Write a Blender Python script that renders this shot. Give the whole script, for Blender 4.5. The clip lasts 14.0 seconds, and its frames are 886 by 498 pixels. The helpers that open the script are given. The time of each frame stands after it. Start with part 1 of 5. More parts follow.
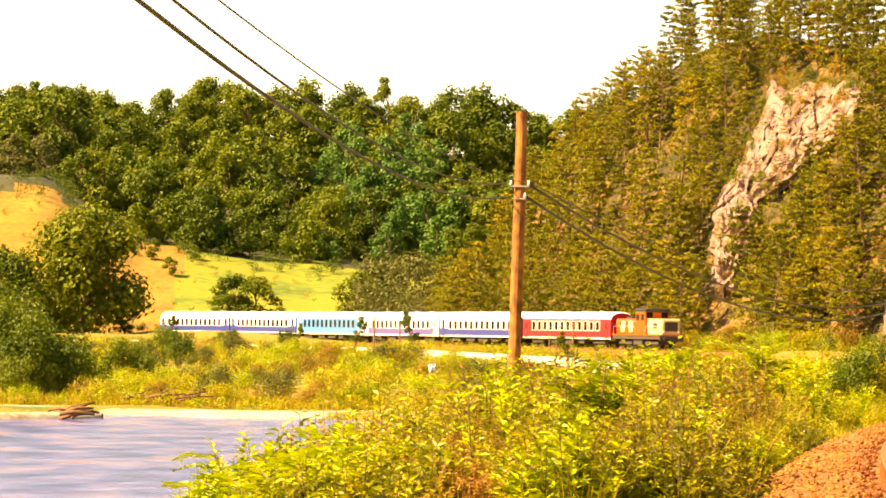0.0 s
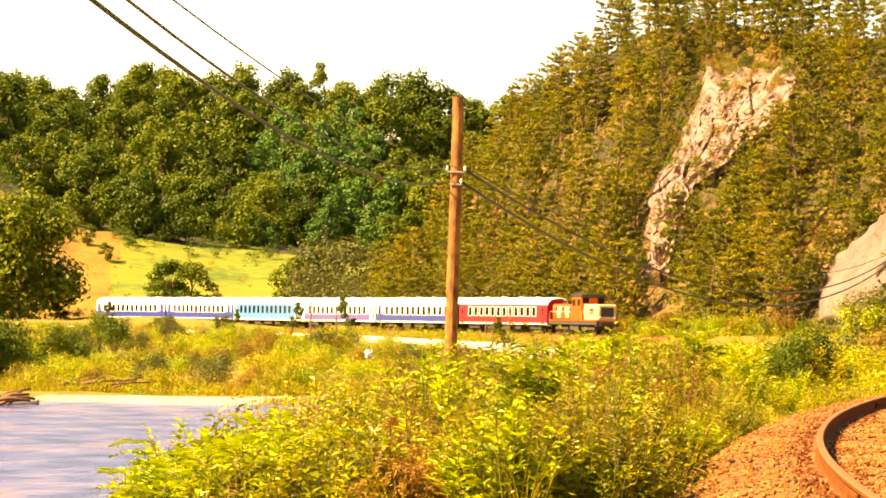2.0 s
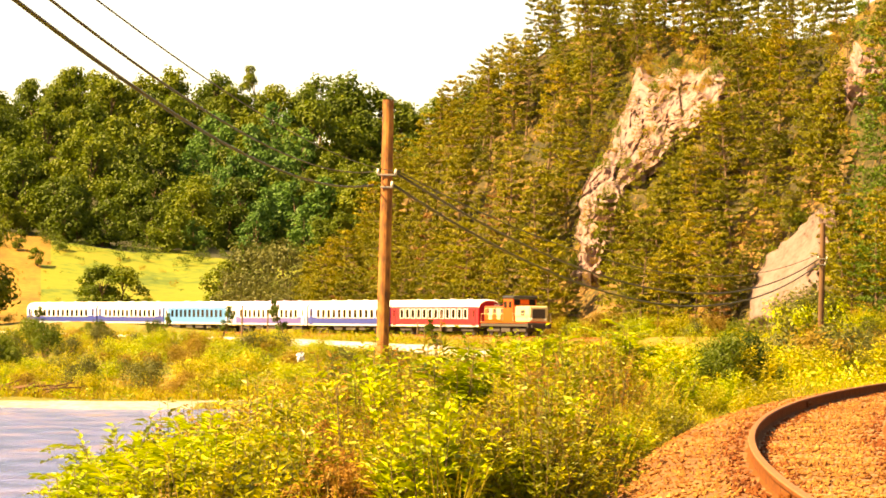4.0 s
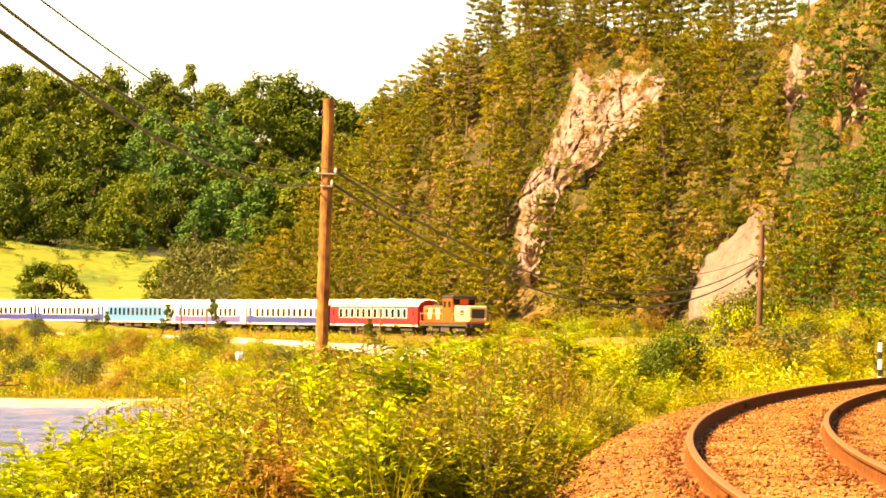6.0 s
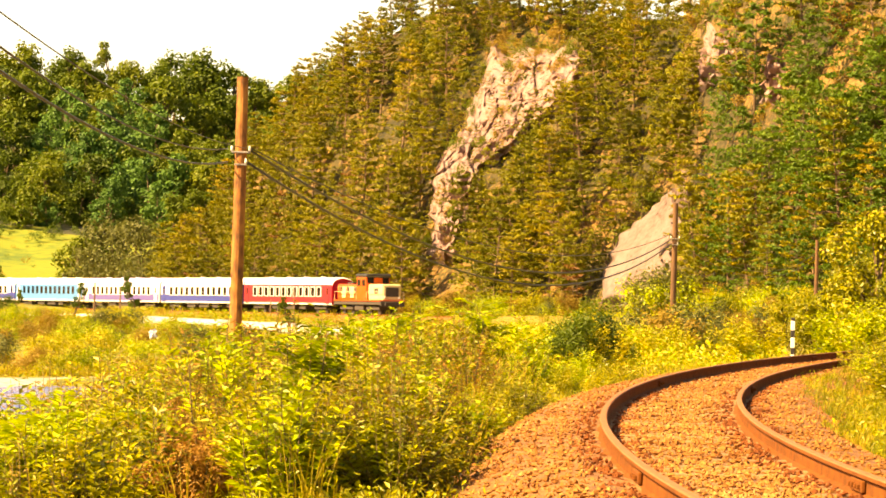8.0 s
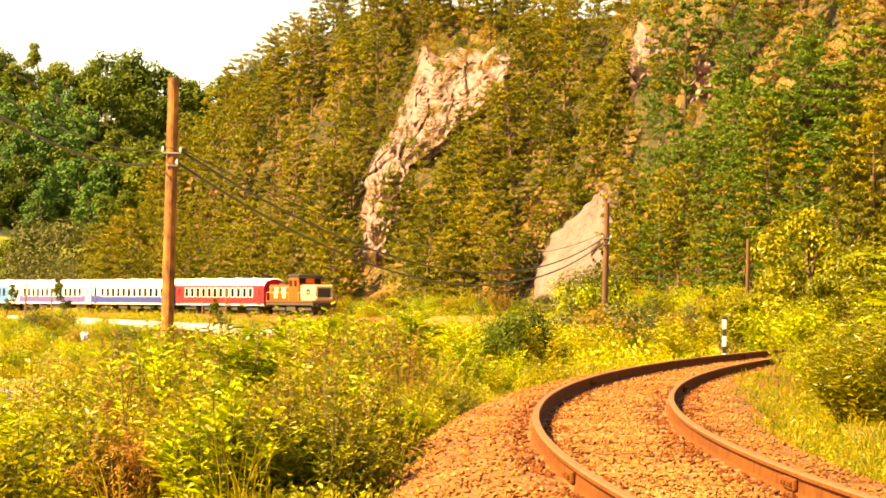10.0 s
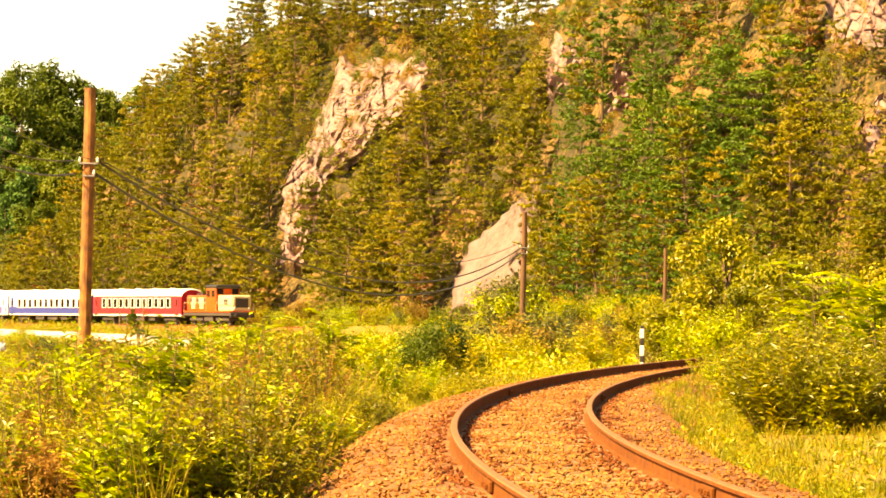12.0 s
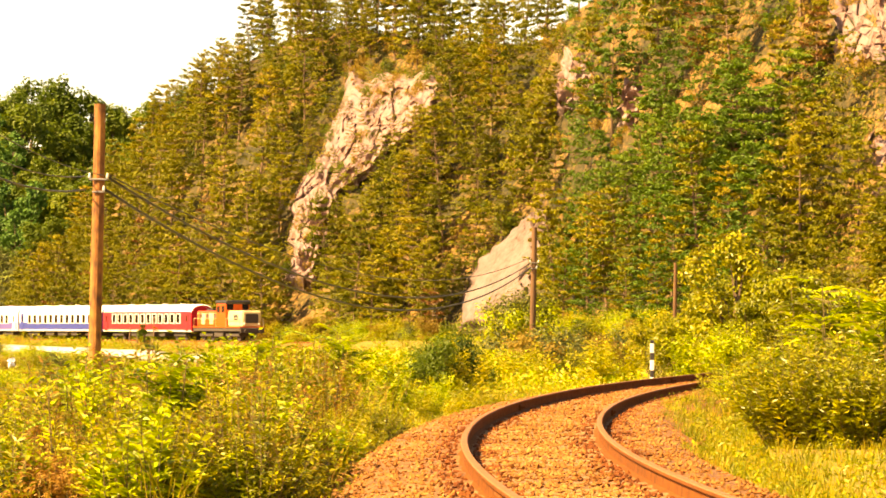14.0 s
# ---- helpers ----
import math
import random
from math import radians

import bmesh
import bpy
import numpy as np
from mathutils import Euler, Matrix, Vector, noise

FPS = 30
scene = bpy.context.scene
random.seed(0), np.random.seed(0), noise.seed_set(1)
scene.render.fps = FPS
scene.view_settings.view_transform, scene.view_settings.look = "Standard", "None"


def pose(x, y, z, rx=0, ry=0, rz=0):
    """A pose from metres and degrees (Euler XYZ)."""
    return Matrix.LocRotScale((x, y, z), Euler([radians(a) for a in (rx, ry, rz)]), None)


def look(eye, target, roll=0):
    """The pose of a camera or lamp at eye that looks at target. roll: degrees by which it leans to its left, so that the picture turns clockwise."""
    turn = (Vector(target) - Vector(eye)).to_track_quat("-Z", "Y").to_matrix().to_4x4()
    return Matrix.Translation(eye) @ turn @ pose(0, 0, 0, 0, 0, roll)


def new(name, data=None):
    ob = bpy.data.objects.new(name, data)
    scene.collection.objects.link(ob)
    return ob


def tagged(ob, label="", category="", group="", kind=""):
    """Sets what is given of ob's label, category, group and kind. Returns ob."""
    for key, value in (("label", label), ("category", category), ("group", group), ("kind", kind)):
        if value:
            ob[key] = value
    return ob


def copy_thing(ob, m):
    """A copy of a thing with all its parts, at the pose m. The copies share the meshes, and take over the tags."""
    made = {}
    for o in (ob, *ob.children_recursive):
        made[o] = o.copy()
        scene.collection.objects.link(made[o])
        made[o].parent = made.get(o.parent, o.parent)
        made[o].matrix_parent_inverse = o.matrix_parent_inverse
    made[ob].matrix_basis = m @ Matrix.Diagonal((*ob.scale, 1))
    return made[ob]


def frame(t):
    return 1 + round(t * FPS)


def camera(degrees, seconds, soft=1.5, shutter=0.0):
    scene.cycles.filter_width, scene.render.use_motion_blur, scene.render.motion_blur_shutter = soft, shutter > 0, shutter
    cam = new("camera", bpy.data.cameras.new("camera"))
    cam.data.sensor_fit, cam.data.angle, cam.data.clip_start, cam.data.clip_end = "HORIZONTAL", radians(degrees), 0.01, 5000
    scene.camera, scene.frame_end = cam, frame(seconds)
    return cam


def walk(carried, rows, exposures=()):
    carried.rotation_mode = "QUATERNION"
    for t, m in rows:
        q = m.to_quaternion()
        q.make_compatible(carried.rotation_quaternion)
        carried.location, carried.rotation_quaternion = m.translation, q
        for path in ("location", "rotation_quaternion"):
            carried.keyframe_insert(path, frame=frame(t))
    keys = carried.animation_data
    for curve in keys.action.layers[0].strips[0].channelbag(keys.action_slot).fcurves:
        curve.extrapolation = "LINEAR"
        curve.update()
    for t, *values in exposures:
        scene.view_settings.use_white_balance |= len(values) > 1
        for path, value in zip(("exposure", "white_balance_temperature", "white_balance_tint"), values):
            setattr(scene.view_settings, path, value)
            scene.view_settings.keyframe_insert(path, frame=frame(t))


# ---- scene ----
EYE = 1.17          # eye height over the rail heads, which lie at z = 0 beside the camera
cam = camera(14.889, 14.0, 1.7)
# seconds, bearing, upward tilt, lean of the hand-held camera, which turns on one spot
WALK = [
    (0.0, -6.927, 1.293, 1.250), (0.5, -6.771, 1.199, 1.261), (1.0, -6.502, 1.155, 1.217), (1.5, -6.210, 1.119, 1.252),
    (2.0, -5.847, 1.073, 1.190), (2.5, -5.565, 1.096, 1.160), (3.0, -5.132, 1.136, 0.955), (5.5, -4.117, 1.111, 1.007),
    (6.0, -3.663, 1.145, 1.083), (6.5, -3.191, 1.226, 1.135), (7.0, -2.745, 1.407, 1.168), (7.5, -2.550, 1.269, 1.099),
    (8.0, -2.205, 0.808, 1.088), (10.5, -0.722, 0.842, 0.818), (11.0, -0.348, 0.905, 0.818), (11.5, -0.004, 0.995, 0.689),
    (12.0, 0.334, 1.015, 0.679), (12.5, 0.061, 1.077, 0.577), (13.0, -0.000, 1.184, 0.500), (13.5, 0.038, 1.203, 0.449),
    (14.0, 0.165, 1.268, 0.566),
]
walk(cam, [(t, pose(0, 0, EYE, 90 + up, 0, -b) @ pose(0, 0, 0, 0, 0, lean)) for t, b, up, lean in WALK],
     [(0, 2.2, 9300, 14), (14, 2.2, 9300, 14)])

# ---- world, sun, exposure ----
SUN_AZ, SUN_EL = -116, 46      # degrees: bearing the light comes from (0 = ahead, clockwise), height
world = bpy.data.worlds.new("world")
scene.world = world
world.use_nodes = True
wn = world.node_tree.nodes
sky = wn.new("ShaderNodeTexSky")
sky.sky_type, sky.sun_disc = "NISHITA", False
sky.sun_elevation, sky.sun_rotation = radians(SUN_EL), radians(SUN_AZ)
sky.dust_density, sky.air_density, sky.ozone_density = 2.0, 1.0, 0.6
wn["Background"].inputs["Strength"].default_value = 0.05
# bright summer haze that thickens evenly towards the horizon
_co, _sep, _inv, _pow, _hz = wn.new("ShaderNodeTexCoord"), wn.new("ShaderNodeSeparateXYZ"), wn.new("ShaderNodeMath"), wn.new("ShaderNodeMath"), wn.new("ShaderNodeMix")
world.node_tree.links.new(_co.outputs["Generated"], _sep.inputs["Vector"])
_inv.operation, _inv.inputs[0].default_value, _inv.use_clamp = "SUBTRACT", 1.0, True
world.node_tree.links.new(_sep.outputs["Z"], _inv.inputs[1])
_pow.operation, _pow.inputs[1].default_value = "POWER", 4.0
world.node_tree.links.new(_inv.outputs[0], _pow.inputs[0])
_hz.data_type, _hz.blend_type = "RGBA", "ADD"
world.node_tree.links.new(_pow.outputs[0], _hz.inputs["Factor"])
world.node_tree.links.new(sky.outputs["Color"], _hz.inputs[6])
_hz.inputs[7].default_value = (5.0, 4.75, 4.0, 1)
world.node_tree.links.new(_hz.outputs[2], wn["Background"].inputs["Color"])
sun = new("sun", bpy.data.lights.new("sun", "SUN"))
sun.data.energy, sun.data.angle, sun.data.color = 5.0, radians(0.5), (1.0, 0.79, 0.46)
_sa, _se = radians(SUN_AZ), radians(SUN_EL)
sun.matrix_world = look((0, 0, 0), (-math.sin(_sa) * math.cos(_se), -math.cos(_sa) * math.cos(_se), -math.sin(_se)))


# ---- materials ----
def material(name, rough=0.7, metal=0.0):
    m = bpy.data.materials.new(name)
    m.use_nodes = True
    b = m.node_tree.nodes["Principled BSDF"]
    b.inputs["Roughness"].default_value, b.inputs["Metallic"].default_value = rough, metal
    return m, m.node_tree.nodes, m.node_tree.links, b


def ramp(n, stops):
    r = n.new("ShaderNodeValToRGB")
    el = r.color_ramp.elements
    while len(el) < len(stops):
        el.new(0.5)
    for e, (p, c) in zip(el, stops):
        e.position, e.color = p, (*c, 1)
    return r


def grained(name, stops, scale=4.0, fine=30.0, rough=0.8, bump=0.3, metal=0.0, depth=0.02, stretch=(1, 1, 1), tint=0.0):
    """A surface whose colour wanders at two scales through the given stops, with fine relief."""
    m, n, l, b = material(name, rough, metal)
    co, mp = n.new("ShaderNodeTexCoord"), n.new("ShaderNodeMapping")
    mp.inputs["Scale"].default_value = stretch
    l.new(co.outputs["Object"], mp.inputs["Vector"])
    a, f = n.new("ShaderNodeTexNoise"), n.new("ShaderNodeTexNoise")
    a.inputs["Scale"].default_value, a.inputs["Detail"].default_value = scale, 6
    f.inputs["Scale"].default_value, f.inputs["Detail"].default_value = fine, 4
    for t in (a, f):
        l.new(mp.outputs["Vector"], t.inputs["Vector"])
    mix = n.new("ShaderNodeMath")
    mix.operation = "MULTIPLY_ADD"
    mix.inputs[1].default_value = 0.45
    half = n.new("ShaderNodeMath")
    half.operation = "MULTIPLY"
    half.inputs[1].default_value = 0.55
    l.new(a.outputs["Fac"], half.inputs[0])
    l.new(f.outputs["Fac"], mix.inputs[0])
    l.new(half.outputs[0], mix.inputs[2])
    src = mix.outputs[0]
    if tint:
        oi, ad = n.new("ShaderNodeObjectInfo"), n.new("ShaderNodeMath")
        ad.operation = "MULTIPLY_ADD"
        ad.inputs[1].default_value = tint
        l.new(oi.outputs["Random"], ad.inputs[0])
        l.new(src, ad.inputs[2])
        src = ad.outputs[0]
    r = ramp(n, stops)
    l.new(src, r.inputs["Fac"])
    l.new(r.outputs["Color"], b.inputs["Base Color"])
    bp = n.new("ShaderNodeBump")
    bp.inputs["Strength"].default_value, bp.inputs["Distance"].default_value = bump, depth
    l.new(f.outputs["Fac"], bp.inputs["Height"])
    l.new(bp.outputs["Normal"], b.inputs["Normal"])
    return m


def leafy(name, stops, through_light=0.35, rough=0.55, spread=0.35, clump=0.6):
    """Leaves: each plant, each clump of growth and each blade takes its own tone; light passes through in part."""
    m, n, l, b = material(name, rough)
    geo, oi, co, no = n.new("ShaderNodeNewGeometry"), n.new("ShaderNodeObjectInfo"), n.new("ShaderNodeTexCoord"), n.new("ShaderNodeTexNoise")
    no.inputs["Scale"].default_value, no.inputs["Detail"].default_value = clump, 3
    l.new(co.outputs["Object"], no.inputs["Vector"])
    src = None
    for out, gain, lift in ((oi.outputs["Random"], spread, 0.0), (geo.outputs["Random Per Island"], (1 - spread) * 0.32, 0.0), (no.outputs["Fac"], (1 - spread) * 1.5, -(1 - spread) * 0.41)):
        q = n.new("ShaderNodeMath")
        q.operation = "MULTIPLY_ADD"
        q.inputs[1].default_value, q.inputs[2].default_value = gain, lift
        l.new(out, q.inputs[0])
        if src is not None:
            ad = n.new("ShaderNodeMath")
            l.new(src, ad.inputs[0])
            l.new(q.outputs[0], ad.inputs[1])
            src = ad.outputs[0]
        else:
            src = q.outputs[0]
    r = ramp(n, stops)
    l.new(src, r.inputs["Fac"])
    l.new(r.outputs["Color"], b.inputs["Base Color"])
    b.inputs["Specular IOR Level"].default_value = 0.25
    tr, ms = n.new("ShaderNodeBsdfTranslucent"), n.new("ShaderNodeMixShader")
    ms.inputs["Fac"].default_value = through_light
    l.new(r.outputs["Color"], tr.inputs["Color"])
    l.new(b.outputs["BSDF"], ms.inputs[1])
    l.new(tr.outputs["BSDF"], ms.inputs[2])
    l.new(ms.outputs["Shader"], n["Material Output"].inputs["Surface"])
    return m


def plain(name, col, rough=0.5, metal=0.0, dirt=0.25):
    """Paint, with faint weathering."""
    dark = tuple(c * (1 - dirt) for c in col)
    return grained(name, [(0.3, dark), (0.62, col)], 0.7, 9.0, rough, 0.05, metal, 0.004)


LEAF_OAK = leafy("leaf_broad", [(0.0, (0.0268, 0.0502, 0.0029)), (0.5, (0.0855, 0.1223, 0.0058)), (1.0, (0.1816, 0.1945, 0.0105))], spread=0.5)
LEAF_COOL = leafy("leaf_cool", [(0.0, (0.0277, 0.0721, 0.0119)), (0.6, (0.0728, 0.1556, 0.0238)), (1.0, (0.1317, 0.2201, 0.0330))])
LEAF_WILLOW = leafy("leaf_willow", [(0.0, (0.0561, 0.0693, 0.0145)), (1.0, (0.1518, 0.1485, 0.0363))])
LEAF_DRY = leafy("leaf_dry", [(0.0, (0.1346, 0.0871, 0.0087)), (1.0, (0.3802, 0.2455, 0.0327))])
NEEDLE = leafy("pine_needles", [(0.0, (0.034, 0.034, 0.001)), (0.3, (0.108, 0.110, 0.003)), (0.62, (0.205, 0.182, 0.004)), (0.9, (0.285, 0.195, 0.007)), (1.0, (0.300, 0.140, 0.012))], 0.25, spread=0.5, clump=0.35)
NEEDLE_COOL = leafy("pine_needles_green", [(0.0, (0.028, 0.062, 0.003)), (0.5, (0.085, 0.145, 0.006)), (1.0, (0.200, 0.235, 0.012))], 0.25, spread=0.45, clump=0.4)
NEEDLE_RUST = leafy("pine_needles_rust", [(0.0, (0.1056, 0.0429, 0.0092)), (1.0, (0.2244, 0.0990, 0.0198))], 0.25)
LEAF_NEAR = leafy("leaf_bush", [(0.0, (0.0460, 0.0652, 0.0022)), (0.3, (0.1723, 0.1841, 0.0055)), (0.65, (0.4019, 0.3496, 0.0153)), (1.0, (0.6431, 0.5127, 0.0878))], 0.30, 0.40, 0.3, 2.2)
LEAF_LUSH = leafy("leaf_lush", [(0.0, (0.0530, 0.1011, 0.0030)), (0.45, (0.2540, 0.3128, 0.0100)), (1.0, (0.6563, 0.6161, 0.0381))], 0.32, 0.4, 0.2, 2.2)
LEAF_OLIVE = leafy("leaf_olive", [(0.0, (0.0331, 0.0543, 0.0021)), (0.5, (0.1794, 0.1827, 0.0063)), (1.0, (0.5520, 0.4320, 0.0315))], 0.28, 0.36, 0.3, 2.2)
LEAF_RED = leafy("leaf_withered", [(0.0, (0.1888, 0.0686, 0.0143)), (0.5, (0.3089, 0.1459, 0.0238)), (1.0, (0.4290, 0.2831, 0.0554))], 0.3)
GRASS = leafy("grass_blade", [(0.0, (0.1640, 0.1331, 0.0073)), (0.6, (0.3643, 0.2750, 0.0182)), (1.0, (0.5646, 0.3903, 0.0653))], 0.35)
GRASS_GREEN = leafy("grass_green", [(0.0, (0.0792, 0.0990, 0.0058)), (1.0, (0.2376, 0.2297, 0.0145))], 0.35)
STEM = grained("stem", [(0.3, (0.0660, 0.0429, 0.0132)), (0.7, (0.1584, 0.1122, 0.0330))], 8, 60)
BARK = grained("bark", [(0.3, (0.0396, 0.0231, 0.0119)), (0.7, (0.1452, 0.0858, 0.0429))], 3, 20, 0.9, 0.6, stretch=(0.6600, 0.6600, 0.1320))
BARK_PALE = grained("bark_pale", [(0.3, (0.0990, 0.0561, 0.0297)), (0.7, (0.2112, 0.1320, 0.0792))], 3, 20, 0.9, 0.6, stretch=(0.6600, 0.6600, 0.1320))
ROCK = grained("limestone", [(0.36, (0.0749, 0.0342, 0.0189)), (0.43, (0.1571, 0.0844, 0.0605)), (0.51, (0.2296, 0.1436, 0.1291)), (0.66, (0.1547, 0.1140, 0.1184))], 0.42, 3.0, 0.9, 0.5, depth=0.12, stretch=(0.8500, 0.8500, 0.6726))
ROCK_SMOOTH = grained("smooth_limestone", [(0.36, (0.0750, 0.0436, 0.0322)), (0.46, (0.1300, 0.0834, 0.0713)), (0.58, (0.1650, 0.1115, 0.1012))], 0.35, 2.4, 0.9, 0.6, depth=0.10, stretch=(0.8500, 0.8500, 0.6900))
WOOD_POLE = grained("pole_wood", [(0.36, (0.0660, 0.0224, 0.0040)), (0.48, (0.2244, 0.0792, 0.0119)), (0.62, (0.3432, 0.1452, 0.0277))], 7, 22, 0.75, 0.6, stretch=(0.6600, 0.6600, 0.1980))
WOOD_DARK = grained("pole_wood_dark", [(0.3, (0.0660, 0.0297, 0.0106)), (0.7, (0.1584, 0.0726, 0.0264))], 5, 26, 0.8, 0.5, stretch=(0.6600, 0.6600, 0.0792))
SLEEPER = grained("sleeper_wood", [(0.3, (0.1122, 0.0528, 0.0185)), (0.7, (0.2772, 0.1518, 0.0594))], 5, 40, 0.85, 0.6, stretch=(1, 6, 1), tint=0.15)
RUST = grained("rusty_steel", [(0.3, (0.055, 0.018, 0.004)), (0.65, (0.20, 0.062, 0.012))], 6, 70, 0.95, 0.4, 0.0, 0.003)
RAILTOP = grained("worn_rail_head", [(0.3, (0.16, 0.060, 0.020)), (0.7, (0.32, 0.140, 0.055))], 8, 60, 0.6, 0.1, 0.1, 0.002)
for m in (RUST, RAILTOP):
    m.node_tree.nodes["Principled BSDF"].inputs["Specular IOR Level"].default_value = 0.15
STONE = leafy("ballast_stone", [(0.0, (0.0393, 0.0118, 0.0024)), (0.3, (0.1509, 0.0527, 0.0103)), (0.62, (0.2754, 0.1218, 0.0304)), (0.86, (0.3672, 0.2173, 0.0850)), (1.0, (0.4459, 0.3226, 0.1700))], 0.0, 0.9)
STONE_RED = leafy("rusty_ballast_stone", [(0.0, (0.0462, 0.0106, 0.0026)), (0.5, (0.1452, 0.0396, 0.0079)), (1.0, (0.2508, 0.0858, 0.0198))], 0.0, 0.9)
BED = grained("ballast_bed", [(0.32, (0.0656, 0.0224, 0.0043)), (0.5, (0.1902, 0.0724, 0.0152)), (0.66, (0.3016, 0.1383, 0.0365))], 2.0, 22, 0.95, 1.0, depth=0.04)
ROAD = grained("pale_road", [(0.3, (0.36, 0.32, 0.26)), (0.7, (0.54, 0.50, 0.43))], 0.3, 4, 0.9, 0.3)
GRAVEL = grained("river_gravel", [(0.36, (0.1716, 0.1320, 0.0858)), (0.5, (0.3168, 0.2772, 0.2178)), (0.62, (0.4356, 0.3960, 0.3300))], 0.35, 3, 0.95, 0.6)
CABLE = grained("cable", [(0.3, (0.010, 0.010, 0.012)), (0.7, (0.03, 0.026, 0.024))], 6, 40, 0.5)
PORCELAIN = plain("porcelain", (0.75, 0.70, 0.62), 0.25)
STEEL = plain("weathered_steel", (0.30, 0.27, 0.24), 0.5, 0.6)
WHITE = plain("white_paint", (0.80, 0.78, 0.76), 0.35)
ROOF_WHITE = plain("pale_roof", (0.78, 0.74, 0.70), 0.5)
BLUE = plain("blue_paint", (0.0303, 0.0468, 0.2604), 0.3)
SKYBLUE = plain("light_blue_paint", (0.0700, 0.2376, 0.5400), 0.3)
VIOLET = plain("violet_paint", (0.1080, 0.0825, 0.3000), 0.3)
LILAC = plain("lilac_roof", (0.50, 0.42, 0.62), 0.5)
RED = plain("red_paint", (0.4320, 0.0140, 0.0315), 0.3)
ORANGE = plain("orange_paint", (0.5440, 0.0760, 0.0120), 0.35)
CREAM = plain("cream_paint", (0.6240, 0.5120, 0.2880), 0.35)
BLACK = plain("black_paint", (0.025, 0.022, 0.022), 0.5)
UNDER = plain("underframe_grime", (0.055, 0.042, 0.034), 0.8)
GLASS, _n, _l, _b = material("tinted_glass", 0.08)
_b.inputs["Base Color"].default_value = (0.012, 0.010, 0.012, 1)
_b.inputs["Specular IOR Level"].default_value = 0.2


def ground_material():
    """Earth and dry grass: tone by broad patches, finer mottling, and damp green where the patches say so."""
    m, n, l, b = material("ground", 0.95)
    co = n.new("ShaderNodeTexCoord")
    big, mid, fine = (n.new("ShaderNodeTexNoise") for _ in range(3))
    for t, s in ((big, 0.02), (mid, 0.25), (fine, 4.0)):
        t.inputs["Scale"].default_value, t.inputs["Detail"].default_value = s, 6
        l.new(co.outputs["Object"], t.inputs["Vector"])
    a, c = ramp(n, [(0.38, (0.105, 0.115, 0.005)), (0.5, (0.22, 0.185, 0.010)), (0.62, (0.31, 0.170, 0.022))]), ramp(n, [(0.3, (0.5, 0.5, 0.5)), (0.7, (1, 1, 1))])
    ad = n.new("ShaderNodeMath")
    ad.operation = "MULTIPLY_ADD"
    ad.inputs[1].default_value = 0.5
    hf = n.new("ShaderNodeMath")
    hf.operation = "MULTIPLY"
    hf.inputs[1].default_value = 0.5
    l.new(big.outputs["Fac"], hf.inputs[0])
    l.new(mid.outputs["Fac"], ad.inputs[0])
    l.new(hf.outputs[0], ad.inputs[2])
    l.new(ad.outputs[0], a.inputs["Fac"])
    l.new(fine.outputs["Fac"], c.inputs["Fac"])
    mu = n.new("ShaderNodeMix")
    mu.data_type, mu.blend_type = "RGBA", "MULTIPLY"
    mu.inputs["Factor"].default_value = 1
    l.new(a.outputs["Color"], mu.inputs[6])
    l.new(c.outputs["Color"], mu.inputs[7])
    l.new(mu.outputs[2], b.inputs["Base Color"])
    bp = n.new("ShaderNodeBump")
    bp.inputs["Strength"].default_value, bp.inputs["Distance"].default_value = 0.8, 0.15
    l.new(fine.outputs["Fac"], bp.inputs["Height"])
    l.new(bp.outputs["Normal"], b.inputs["Normal"])
    return m


GROUND = ground_material()
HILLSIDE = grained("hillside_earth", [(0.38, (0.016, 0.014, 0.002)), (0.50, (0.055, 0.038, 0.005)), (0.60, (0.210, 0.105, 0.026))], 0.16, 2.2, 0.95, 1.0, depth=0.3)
FOREST_FLOOR = grained("forest_floor", [(0.35, (0.0119, 0.0132, 0.0040)), (0.7, (0.0594, 0.0561, 0.0106))], 0.1, 1.5, 0.95, 0.6)
MEADOW = grained("meadow_grass", [(0.38, (0.052, 0.090, 0.003)), (0.5, (0.125, 0.155, 0.004)), (0.64, (0.200, 0.165, 0.008))], 0.05, 0.5, 0.95, 0.5, depth=0.1)
DRY_SLOPE = grained("dry_slope", [(0.36, (0.1320, 0.0759, 0.0053)), (0.5, (0.2178, 0.1155, 0.0092)), (0.64, (0.2640, 0.1551, 0.0185))], 0.08, 0.8, 0.95, 0.5, depth=0.1)


